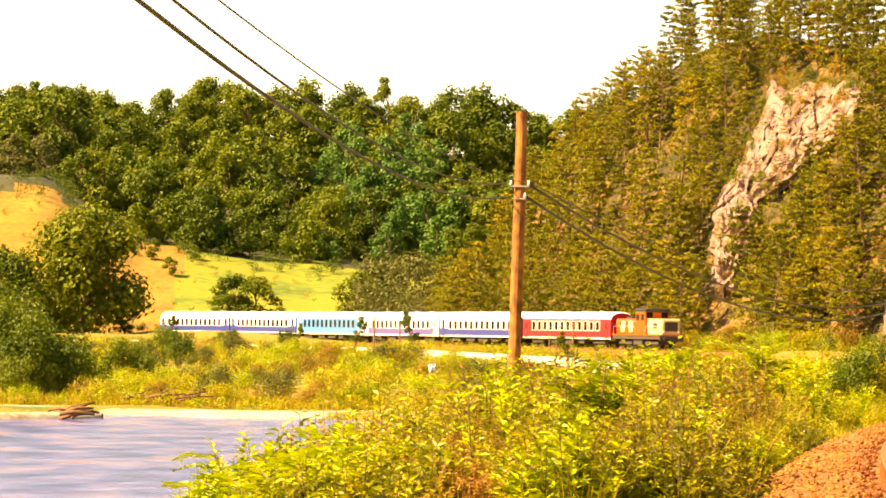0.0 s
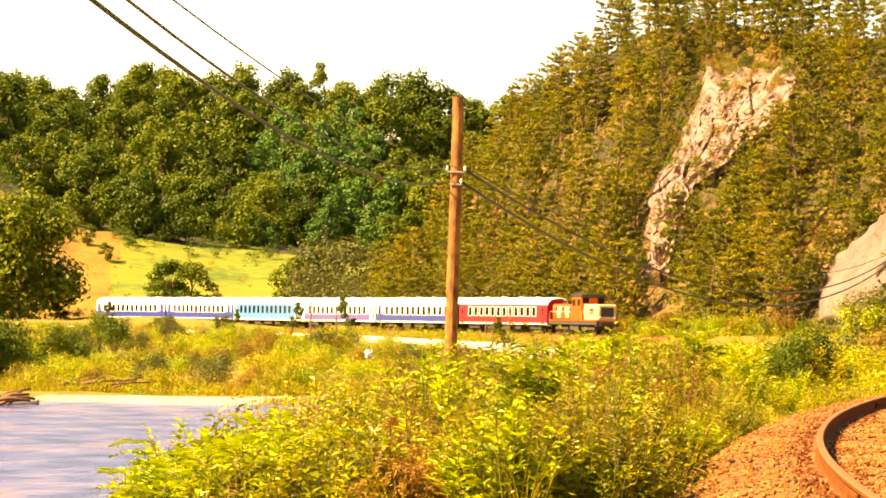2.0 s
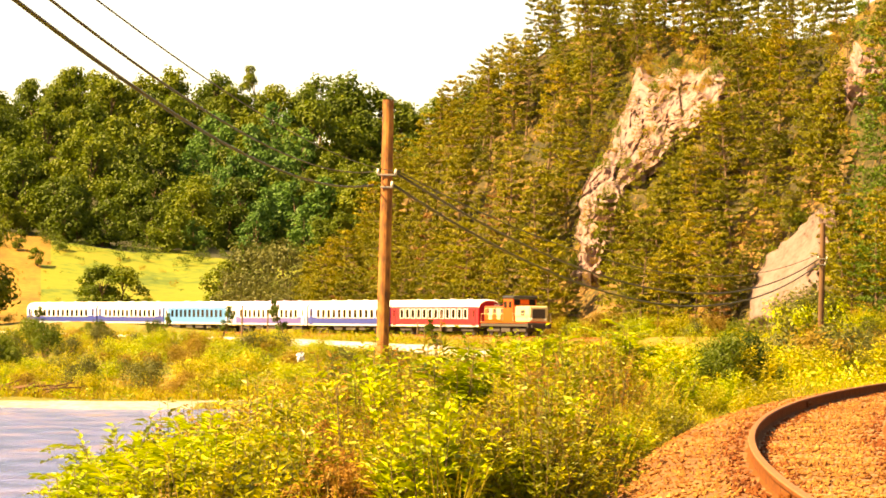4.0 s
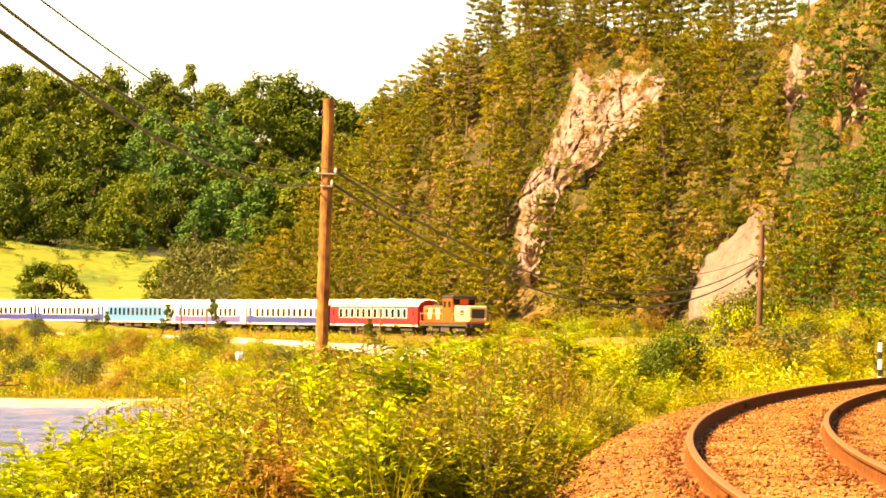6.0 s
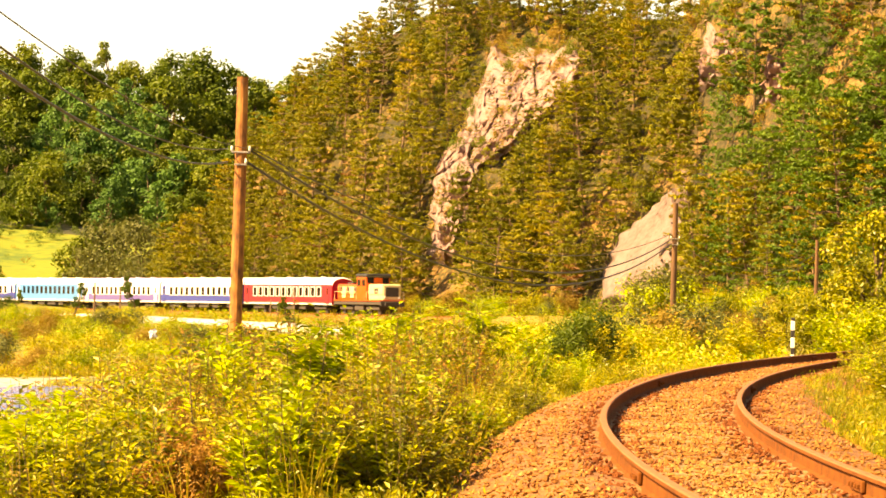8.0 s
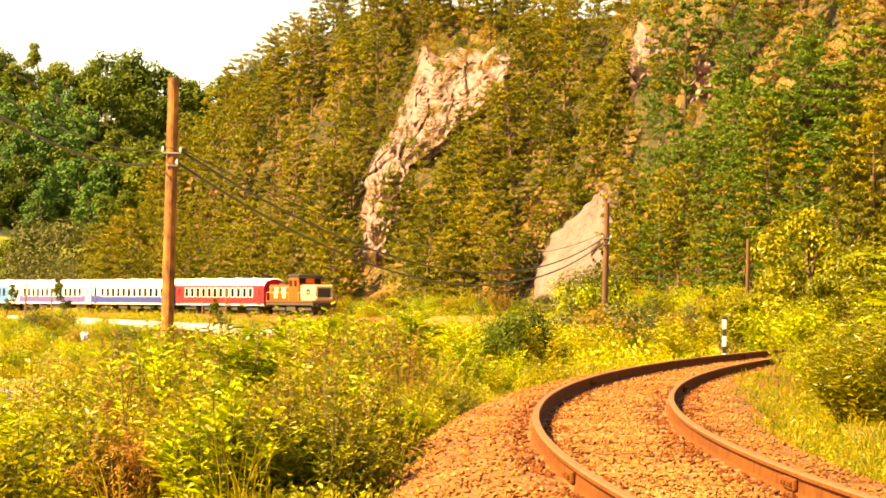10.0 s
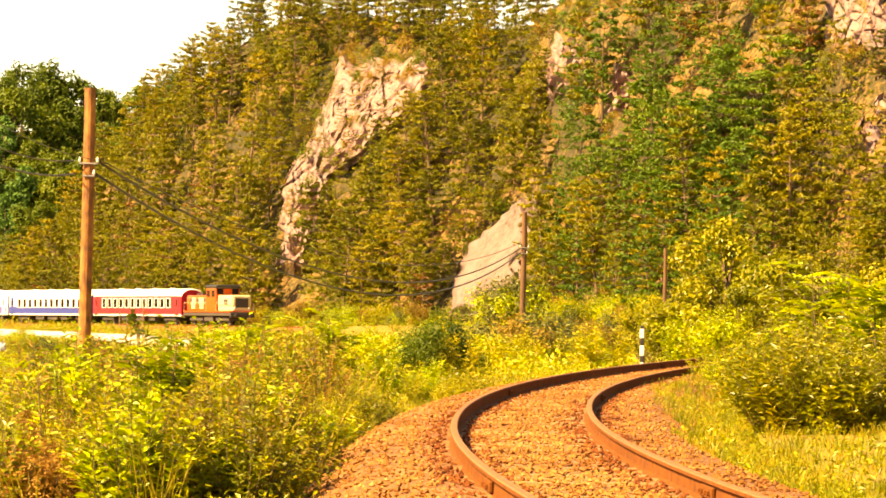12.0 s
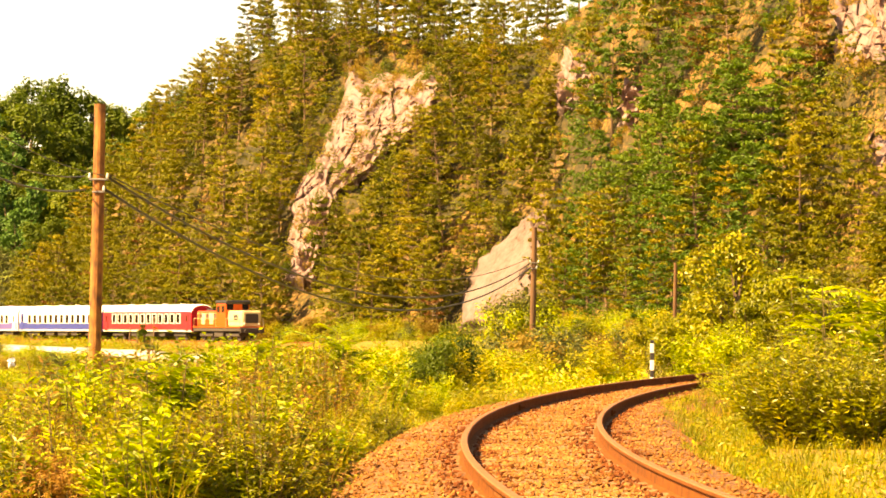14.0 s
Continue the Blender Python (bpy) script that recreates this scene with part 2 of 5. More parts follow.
def water_material():
    m, n, l, b = material("river_water", 0.2)
    b.inputs["Base Color"].default_value = (0.10, 0.10, 0.16, 1)
    b.inputs["IOR"].default_value = 1.33
    b.inputs["Specular IOR Level"].default_value = 0.3
    co, mp = n.new("ShaderNodeTexCoord"), n.new("ShaderNodeMapping")
    mp.inputs["Scale"].default_value = (0.55, 0.22, 1)
    l.new(co.outputs["Object"], mp.inputs["Vector"])
    a, c = n.new("ShaderNodeTexNoise"), n.new("ShaderNodeTexNoise")
    a.inputs["Scale"].default_value, a.inputs["Detail"].default_value = 1.1, 5
    c.inputs["Scale"].default_value, c.inputs["Detail"].default_value = 0.8, 7
    for t in (a, c):
        l.new(mp.outputs["Vector"], t.inputs["Vector"])
    # blue and lilac sky reflection painted in as ripple tones; brown for stones
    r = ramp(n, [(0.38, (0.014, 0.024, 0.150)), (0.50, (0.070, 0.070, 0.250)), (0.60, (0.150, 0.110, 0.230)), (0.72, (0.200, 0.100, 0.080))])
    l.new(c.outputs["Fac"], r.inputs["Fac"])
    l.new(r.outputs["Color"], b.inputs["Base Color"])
    bp = n.new("ShaderNodeBump")
    bp.inputs["Strength"].default_value, bp.inputs["Distance"].default_value = 0.9, 0.3
    l.new(a.outputs["Fac"], bp.inputs["Height"])
    l.new(bp.outputs["Normal"], b.inputs["Normal"])
    return m


WATER = water_material()


# ---- mesh helpers ----
def mesh_of(name, bm, *mats):
    me = bpy.data.meshes.new(name)
    bm.to_mesh(me)
    bm.free()
    for m in mats:
        me.materials.append(m)
    return me


def part(name, bm, mat, parent=None, label=""):
    """Links a bmesh (or a mesh) as one object under a thing or a part."""
    me = bm if isinstance(bm, bpy.types.Mesh) else mesh_of(name, bm, *(mat if isinstance(mat, (list, tuple)) else [mat]))
    ob = new(name, me)
    ob.parent = parent
    return tagged(ob, label)


def empty(name, label, category, group="", kind="", at=(0, 0, 0)):
    ob = new(name)
    ob.location = at
    return tagged(ob, label, category, group, kind)


def quads(name, verts, faces, mat, smooth=False, index=None):
    me = bpy.data.meshes.new(name)
    me.from_pydata([tuple(v) for v in verts], [], [tuple(f) for f in faces])
    for m in (mat if isinstance(mat, (list, tuple)) else [mat]):
        me.materials.append(m)
    if index is not None:
        me.polygons.foreach_set("material_index", np.asarray(index, dtype=np.int32))
    if smooth:
        me.polygons.foreach_set("use_smooth", [True] * len(me.polygons))
    me.update()
    return me


def add_box(bm, size, at, bevel=0.0, turn=None):
    m = Matrix.Translation(at) @ (turn if turn is not None else Matrix()) @ Matrix.Diagonal((*size, 1))
    got = bmesh.ops.create_cube(bm, size=1, matrix=m)["verts"]
    if bevel:
        es = list({e for v in got for e in v.link_edges})
        bmesh.ops.bevel(bm, geom=es, offset=bevel, segments=2, affect="EDGES", profile=0.5)
    return got


def box(size, at=(0, 0, 0), bevel=0.0, turn=None):
    bm = bmesh.new()
    add_box(bm, size, at, bevel, turn)
    return bm


def tube_data(path, radii, sides=6):
    """Verts and faces of a tapering tube along a path."""
    verts, faces = [], []
    path = [Vector(p) for p in path]
    for i, p in enumerate(path):
        d = (path[min(i + 1, len(path) - 1)] - path[max(i - 1, 0)]).normalized()
        u = d.orthogonal().normalized() if abs(d.z) < 0.9 else (Vector((1, 0, 0)) - d * d.x).normalized()
        v = d.cross(u)
        for k in range(sides):
            a = 2 * math.pi * k / sides
            verts.append(p + (u * math.cos(a) + v * math.sin(a)) * radii[i])
        if i:
            o = (i - 1) * sides
            for k in range(sides):
                faces.append((o + k, o + (k + 1) % sides, o + sides + (k + 1) % sides, o + sides + k))
    faces.append(tuple(range(sides))[::-1])
    faces.append(tuple(range(len(verts) - sides, len(verts))))
    return verts, faces


def merge(*sets):
    verts, faces = [], []
    for v, f in sets:
        o = len(verts)
        verts += list(v)
        faces += [tuple(i + o for i in q) for q in f]
    return verts, faces


def leaves(rng, centres, normals, length, width, fold=0.25, jitter=0.35):
    """Blades, each a quad folded along its rib, one for every centre, facing roughly along its normal."""
    n = len(centres)
    nn = normals + rng.normal(0, jitter, (n, 3))
    nn /= np.linalg.norm(nn, axis=1)[:, None] + 1e-9
    ax = rng.normal(0, 1, (n, 3))
    ax -= nn * (ax * nn).sum(1)[:, None]
    ax /= np.linalg.norm(ax, axis=1)[:, None] + 1e-9
    sd = np.cross(nn, ax)
    ln = (length * rng.uniform(0.65, 1.3, n))[:, None]
    wd = (width * rng.uniform(0.7, 1.25, n))[:, None]
    a, c = centres - ax * ln / 2, centres + ax * ln / 2
    b = centres - ax * ln * 0.08 + sd * wd / 2 + nn * wd * fold
    d = centres - ax * ln * 0.08 - sd * wd / 2 + nn * wd * fold
    verts = np.stack([a, b, c, d], 1).reshape(-1, 3)
    i = np.arange(n) * 4
    faces = np.concatenate([np.stack([i, i + 1, i + 2], 1), np.stack([i, i + 2, i + 3], 1)])
    return verts, faces


def array_mesh(name, verts, faces, mat):
    me = bpy.data.meshes.new(name)
    me.from_pydata(np.asarray(verts).tolist(), [], np.asarray(faces).tolist())
    me.materials.append(mat)
    me.update()
    return me


# ---- the lie of the land: bearings in degrees clockwise from straight ahead, distances in metres ----
def polar(b, d, z=None):
    x, y = math.sin(radians(b)) * d, math.cos(radians(b)) * d
    return Vector((x, y, ground_z(x, y) if z is None else z))


def track_near(y):
    u = (min(y, 120) - 50) / 50
    x = 1.901 + 4.567 * u + 5.916 * u * u - 1.197 * u ** 3
    return x


def spline(pts, step):
    """Points at even steps along a smooth curve through pts."""
    out = []
    p = [Vector(q) for q in pts]
    p = [p[0] * 2 - p[1]] + p + [p[-1] * 2 - p[-2]]
    for i in range(1, len(p) - 2):
        k = max(2, int((p[i + 1] - p[i]).length / step * 4))
        for j in range(k):
            t = j / k
            out.append(0.5 * ((2 * p[i]) + (p[i + 1] - p[i - 1]) * t + (2 * p[i - 1] - 5 * p[i] + 4 * p[i + 1] - p[i + 2]) * t * t
                              + (3 * p[i] - p[i - 1] - 3 * p[i + 1] + p[i + 2]) * t ** 3))
    out.append(p[-2])
    even, left = [out[0]], step
    for a, b in zip(out, out[1:]):
        seg = (b - a).length
        while seg >= left and seg > 1e-9:
            a = a.lerp(b, left / seg)
            even.append(a)
            seg, left = (b - a).length, step
        left -= seg
    return even


TRAIN_Z = 0.0
TRACK_PTS = [(track_near(y), y, 0) for y in (-60, -40, -20, 0, 10, 20, 30, 40, 50, 60, 70, 80, 90, 100, 110)] + [
    (19.5, 128, 0), (28, 158, -0.1), (34, 190, -0.2), (35.5, 220, -0.3), (29.6, 252, -0.35), (9.65, 300, -0.55), (-10.4, 348, -0.8),
    (-34.6, 396, -1.0), (-61.2, 444, -1.25), (-89.7, 493, -1.45), (-123, 539, -1.75), (-165, 590, -1.9), (-230, 650, -2.0)]
TRACK = spline(TRACK_PTS, 0.6)
_tx = np.array([(p.x, p.y, p.z) for p in TRACK])
_tx_coarse = _tx[::4]


def track_gap(x, y):
    """Signed sideways distance from the track's middle (right of it positive), and the rail height there."""
    d2 = (_tx_coarse[:, 0] - x) ** 2 + (_tx_coarse[:, 1] - y) ** 2
    i = int(np.argmin(d2))
    j = min(max(i, 1), len(_tx_coarse) - 2)
    t = _tx_coarse[j + 1] - _tx_coarse[j - 1]
    t = t / (np.hypot(t[0], t[1]) + 1e-9)
    return (x - _tx_coarse[i, 0]) * t[1] - (y - _tx_coarse[i, 1]) * t[0], _tx_coarse[i, 2]


def smooth(a, b, t):
    t = min(max((t - a) / (b - a), 0.0), 1.0)
    return t * t * (3 - 2 * t)


# right-hand hill: bearing, distance of its foot, height of its crest
HILL_B = [-14, -6.91, -6.25, -5.48, -4.72, -3.91, -3.38, -2.52, -1.57, -0.04, 1.68, 2.54, 3.97, 7.49, 20, 60]
HILL_D = [455, 440, 428, 418, 408, 398, 392, 382, 370, 348, 328, 310, 285, 255, 230, 200]
HILL_H = [0, 3, 9, 18, 26, 32, 36, 40, 41, 37, 35, 38, 40, 46, 55, 60]
HILL_W = 62.0


def hill(b, d):
    h = float(np.interp(b, HILL_B, HILL_H))
    foot = float(np.interp(b, HILL_B, HILL_D))
    t = (d - foot) / HILL_W
    if t <= 0:
        return 0.0
    s = min(t, 1.0)
    s = 0.25 * s + 0.75 * smooth(0, 1, s)
    return h * s + (h * 0.05 * min(t - 1, 6) if t > 1 else 0)


def far_hill(b, d):
    lift = float(np.interp(b, [-30, -13.60, -12.07, -9.40, -6.53, 0, 40], [22, 19, 7, 3, 2, 2, 2]))
    return (lift + 14) * smooth(565, 700, d) * 0.95 + float(np.interp(b, [-40, -14.17, -11.31, -7.49, -4.62, 40], [14, 13, 30, 32, 27, 27])) * smooth(690, 860, d) + 6 * smooth(860, 1500, d)


SHORE = 168.0
WATER_Z = -3.6


def ground_z(x, y):
    d = math.hypot(x, y)
    b = math.degrees(math.atan2(x, y))
    gap, rail = track_gap(x, y)
    low = -3.35 + 2.2 * smooth(-5.29, -2.14, b)
    field = low + (-1.75 - low) * smooth(SHORE, 280, d)
    if y < 0:
        field = -2.0
    # the river lies left of the near track
    river = smooth(8, 20, -gap) * smooth(-60, 10, y) * (1 - smooth(SHORE - 8, SHORE + 3 + 4 * noise.noise((x * 0.05, y * 0.05, 0)), d)) * (1 - smooth(-8.73, -6.91, b) * smooth(90, 160, d))
    base = field
    if -gap < 26 and gap < 0 and d < 330:
        base = -0.5 + (field + 0.5) * smooth(2.6, 13, -gap)
    elif gap >= 0 and d < 330:
        base = -0.5 + 0.035 * min(max(gap - 3, 0), 40)
    else:
        base = field + (rail - 0.5 - field) * (1 - smooth(3, 16, abs(gap)))
        if d > 430 or (gap > 0):
            base = max(base, rail - 0.6) if gap > 0 or d > 470 else base
    base = base + (-5.0 - base) * river
    base += max(hill(b, d), far_hill(b, d))
    rough = 0.10 * noise.noise((x * 0.35, y * 0.35, 1.7)) + (0.9 * noise.noise((x * 0.06, y * 0.06, 4.0)) if d > 450 else 0.25 * noise.noise((x * 0.06, y * 0.06, 4.0)))
    if abs(gap) < 4.5:
        rough *= 0.15
    return base + rough


def build_ground():
    az = list(np.arange(-18, 13.01, 0.16))
    az = [-180 + k * 6.0 for k in range(27)] + az + [13 + k * 6.4 for k in range(1, 26)]
    az = [a for a in az if a < 179]
    rad = [0.0]
    r = 1.2
    while r < 4200:
        rad.append(r)
        r += max(0.8, r * 0.028) if r < 300 else (5.0 if r < 480 else (9 if r < 900 else r * 0.25))
    verts, faces, idx = [(0, 0, ground_z(0, 0))], [], []
    na = len(az)
    for r in rad[1:]:
        for a in az:
            x, y = math.sin(radians(a)) * r, math.cos(radians(a)) * r
            verts.append((x, y, ground_z(x, y)))
    for k in range(na):
        faces.append((0, 1 + (k + 1) % na, 1 + k))
        idx.append(0)
    for i in range(len(rad) - 2):
        for k in range(na):
            o = 1 + i * na
            faces.append((o + k, o + (k + 1) % na, o + na + (k + 1) % na, o + na + k))
            d, b = (rad[i + 1] + rad[i + 2]) / 2, az[k]
            wob = 14 * noise.noise((b * 0.9, d * 0.006, 3.0))
            foot = float(np.interp(b, HILL_B, HILL_D))
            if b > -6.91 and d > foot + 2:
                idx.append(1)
            elif d > 672 + wob and -40 < b < 10:
                idx.append(2)
            elif d > 555 + wob * 0.6 and b < -4:
                idx.append(4 if b < -11.59 + 0.10 * wob else 3)
            else:
                idx.append(0)
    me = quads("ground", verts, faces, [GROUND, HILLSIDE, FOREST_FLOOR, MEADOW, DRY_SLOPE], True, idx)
    tagged(new("ground", me), "valley floor of dry grass rising into wooded slopes", "ground", kind="structure")


build_ground()


def ribbon(name, mids, halves, lift, mat, label, category, cross=4):
    """A strip that lies on the ground along a line of (x, y) points."""
    verts, faces = [], []
    for i, p in enumerate(mids):
        q0, q1 = Vector(mids[max(i - 1, 0)]), Vector(mids[min(i + 1, len(mids) - 1)])
        t = (q1 - q0).normalized()
        s = Vector((t.y, -t.x))
        for k in range(cross + 1):
            w = halves[i] * (2 * k / cross - 1)
            x, y = p[0] + s.x * w, p[1] + s.y * w
            verts.append((x, y, ground_z(x, y) + lift))
    for i in range(len(mids) - 1):
        for k in range(cross):
            o = i * (cross + 1) + k
            faces.append((o, o + 1, o + cross + 2, o + cross + 1))
    ob = new(name, quads(name, verts, faces, mat, True))
    so = ob.modifiers.new("thick", "SOLIDIFY")
    so.thickness, so.offset = lift * 0.9, -1
    return tagged(ob, label, category, kind="structure")


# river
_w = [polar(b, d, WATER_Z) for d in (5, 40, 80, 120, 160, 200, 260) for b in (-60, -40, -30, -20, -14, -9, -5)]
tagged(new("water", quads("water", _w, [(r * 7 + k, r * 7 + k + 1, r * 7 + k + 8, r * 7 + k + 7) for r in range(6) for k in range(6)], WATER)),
       "shallow river rippling over stones, its bluish sky reflection partly painted", "river", kind="structure")

# ---- railway track ----
def frame_at(i):
    p = TRACK[i]
    t = (TRACK[min(i + 1, len(TRACK) - 1)] - TRACK[max(i - 1, 0)]).normalized()
    s = Vector((t.y, -t.x, 0)).normalized()
    return p, t, s


def sweep(profile, first, last, step, offset):
    """Verts and faces of a closed profile (across, up) swept along the track."""
    verts, faces, n = [], [], len(profile)
    for c, i in enumerate(range(first, last, step)):
        p, t, s = frame_at(i)
        for a, u in profile:
            verts.append(p + s * (offset + a) + Vector((0, 0, u)))
        if c:
            o = (c - 1) * n
            for k in range(n):
                faces.append((o + k, o + (k + 1) % n, o + n + (k + 1) % n, o + n + k))
    faces.append(tuple(range(n))[::-1])
    faces.append(tuple(range(len(verts) - n, len(verts))))
    return verts, faces


RAIL = [(-0.07, -0.172), (0.07, -0.172), (0.07, -0.160), (0.014, -0.142), (0.010, -0.05), (0.036, -0.036), (0.036, -0.010), (0.028, 0.0),
        (-0.028, 0.0), (-0.036, -0.010), (-0.036, -0.036), (-0.010, -0.05), (-0.014, -0.142), (-0.07, -0.160)]
# running order of the track: index of the stretch beside the camera
NEAR0 = next(i for i, p in enumerate(TRACK) if p.y > 12)
NEAR1 = next(i for i, p in enumerate(TRACK) if p.y > 118)
FAR1 = len(TRACK) - 1

track = empty("railway_track", "curving single railway track with rusty rails on brown ballast", "railway track")
for side in (-1, 1):
    v, f = sweep(RAIL, 0, FAR1, 1, side * 0.753)
    n = len(RAIL)
    idx = [1 if (q % n) in (6, 7, 8) else 0 for q in range(len(f) - 2)] + [0, 0]
    rail = part("rail", quads("rail", v, f, [RUST, RAILTOP], False, idx), None, track, "rusty steel rail with a worn bright head")
    for y in ((24.2, 52.0, 79.0) if side < 0 else (23.6, 49.5, 77.0)):
        i = next(k for k, p in enumerate(TRACK) if p.y > y)
        p, t, s = frame_at(i)
        m = Matrix((s, t, Vector((0, 0, 1)))).transposed().to_4x4()
        for face in (-1, 1):
            bm = box((0.03, 0.62, 0.085), (0, 0, 0), 0.008)
            for k in (-0.22, -0.08, 0.08, 0.22):
                add_box(bm, (0.03, 0.034, 0.034), (face * 0.024, k, 0), 0.006)
            fp = part("fishplate", bm, RUST, rail, "bolted rusty fishplate")
            fp.matrix_basis = Matrix.Translation(p + s * (side * 0.753 + face * 0.032) + Vector((0, 0, -0.095))) @ m

# ballast bed: a shouldered strip along the whole line
PROF = [(-2.5, -0.66), (-1.6, -0.17), (-1.0, -0.135), (-0.6, -0.172), (0, -0.168), (0.6, -0.172), (1.0, -0.135), (1.6, -0.17), (2.5, -0.66)]
verts, faces = [], []
for c, i in enumerate(range(0, FAR1, 1)):
    p, t, s = frame_at(i)
    for a, u in PROF:
        q = p + s * a
        verts.append((q.x, q.y, q.z + u + 0.03 * noise.noise((q.x * 2, q.y * 2, 0))))
    if c:
        o = (c - 1) * 9
        faces += [(o + k, o + k + 1, o + k + 10, o + k + 9) for k in range(8)]
bed = quads("ballast_bed", verts, faces, BED, True)
tagged(new("ballast_bed", bed), "rust-brown ballast bank under the railway track", "ballast", kind="structure")

# sleepers in reach of the eye
_sl = box((2.5, 0.24, 0.14), (0, 0, 0), 0.012)
_sleeper = mesh_of("sleeper", _sl, SLEEPER)
for i in range(NEAR0 - 50, NEAR0 + 130):
    p, t, s = frame_at(i)
    ob = part("sleeper", _sleeper, None, track)
    m = Matrix((s, t, Vector((0, 0, 1)))).transposed().to_4x4()
    ob.matrix_basis = Matrix.Translation(p + Vector((0, 0, -0.231 + random.uniform(-0.010, 0.010)))) @ m @ pose(0, 0, 0, 0, 0, random.uniform(-1.5, 1.5))


def ballast_stones(rusty):
    rng = np.random.default_rng(5)
    base = np.array([(1, 0, 0), (-1, 0, 0), (0, 1, 0), (0, -1, 0), (0, 0, 1), (0, 0, -1)], float)
    tri = np.array([(0, 2, 4), (2, 1, 4), (1, 3, 4), (3, 0, 4), (2, 0, 5), (1, 2, 5), (3, 1, 5), (0, 3, 5)])
    vs, fs = [], []
    n = 0
    for k in range(38000):
        y = 14 + 98 * rng.random() ** 1.9
        i = int(np.argmin(np.abs(_tx[: NEAR1 + 40, 1] - y)))
        p, t, s = frame_at(i)
        a = rng.normal(0, 1.25) if rng.random() < 0.6 else rng.uniform(-2.4, 2.3)
        close = abs(abs(a) - 0.753) < rng.uniform(0.15, 0.42)
        if abs(a) > 2.4 or abs(abs(a) - 0.753) < 0.09:
            continue
        q = p + s * a + t * rng.uniform(-0.3, 0.3)
        z = float(np.interp(a, [c[0] for c in PROF], [c[1] for c in PROF]))
        size = rng.uniform(0.012, 0.030)
        v = base * size * rng.uniform(0.6, 1.25, (6, 3)) + rng.normal(0, size * 0.22, (6, 3))
        ang = rng.uniform(0, 6.28)
        c0, s0 = math.cos(ang), math.sin(ang)
        v = v @ np.array([(c0, s0, 0), (-s0, c0, 0), (0, 0, 0.8)])
        if close != rusty:
            continue
        vs.append(v + (q.x, q.y, q.z + z + size * (0.7 if abs(a) < 0.7 else 0.4)))
        fs.append(tri + 6 * n)
        n += 1
    return array_mesh("ballast_stones", np.concatenate(vs), np.concatenate(fs), STONE_RED if rusty else STONE)


tagged(new("ballast_stones", ballast_stones(False)), "loose brown ballast stones between and beside the rails", "stones", kind="stuff")
tagged(new("ballast_stones", ballast_stones(True)), "rust-red ballast stones close to the rails", "stones", kind="stuff")

# ---- road before the railway ----
ROAD_PTS = [polar(b, d, 0) for b, d in ((-17.99, 470), (-13.60, 425), (-11.31, 396), (-9.40, 372), (-7.96, 350), (-6.91, 325), (-5.58, 292), (-4.34, 268), (-3.28, 250), (-1.76, 228))]
_road = spline(ROAD_PTS, 4.0)
ribbon("road", [(p.x, p.y) for p in _road], [2.8 + 3.2 * math.exp(-((i - len(_road) * 0.66) / 7) ** 2) for i in range(len(_road))], 0.35, ROAD, "pale sunlit road running along the railway", "road")
# gravel bars on the far bank
for pts, half in ((((-17.04, 173), (-14.36, 172), (-12.83, 172), (-11.31, 171), (-10.35, 170), (-9.21, 172), (-8.06, 176), (-7.10, 182)), 4.6), (((-17.04, 157), (-14.74, 158), (-13.60, 160), (-12.45, 163)), 2.2)):
    line = spline([polar(b, d, 0) for b, d in pts], 2.0)
    verts, faces = [], []
    for i, p in enumerate(line):
        w = half * (0.85 + 0.5 * noise.noise((p.x * 0.15, p.y * 0.15, 8.0))) * min(1, (i + 1) / 6, (len(line) - i) / 6)
        for k in range(7):
            a = k / 3 - 1
            verts.append((p.x, p.y + 2.2 * noise.noise((p.x * 0.09, 2.0, 0)) + a * w, WATER_Z - 0.2 + 0.5 * (1 - a * a) + 0.05 * noise.noise((p.x, p.y + a * w, 0))))
        if i:
            o = (i - 1) * 7
            faces += [(o + k, o + k + 1, o + k + 8, o + k + 7) for k in range(6)]
    tagged(new("gravel_bar", quads("gravel_bar", verts, faces, GRAVEL, True)), "pale gravel bar along the river's edge", "gravel bar", "gravel bars", "structure")


# ---- trees ----
def limb(rng, start, direction, length, radius, bends=4, stray=0.16):
    p, d, path, rad = Vector(start), Vector(direction).normalized(), [Vector(start)], [radius]
    for k in range(bends):
        d = (d + Vector(rng.normal(0, stray, 3)) + Vector((0, 0, stray * 0.5))).normalized()
        p = p + d * length / bends
        path.append(p.copy())
        rad.append(max(radius * (1 - (k + 1) / bends), 0.012))
    return path, rad


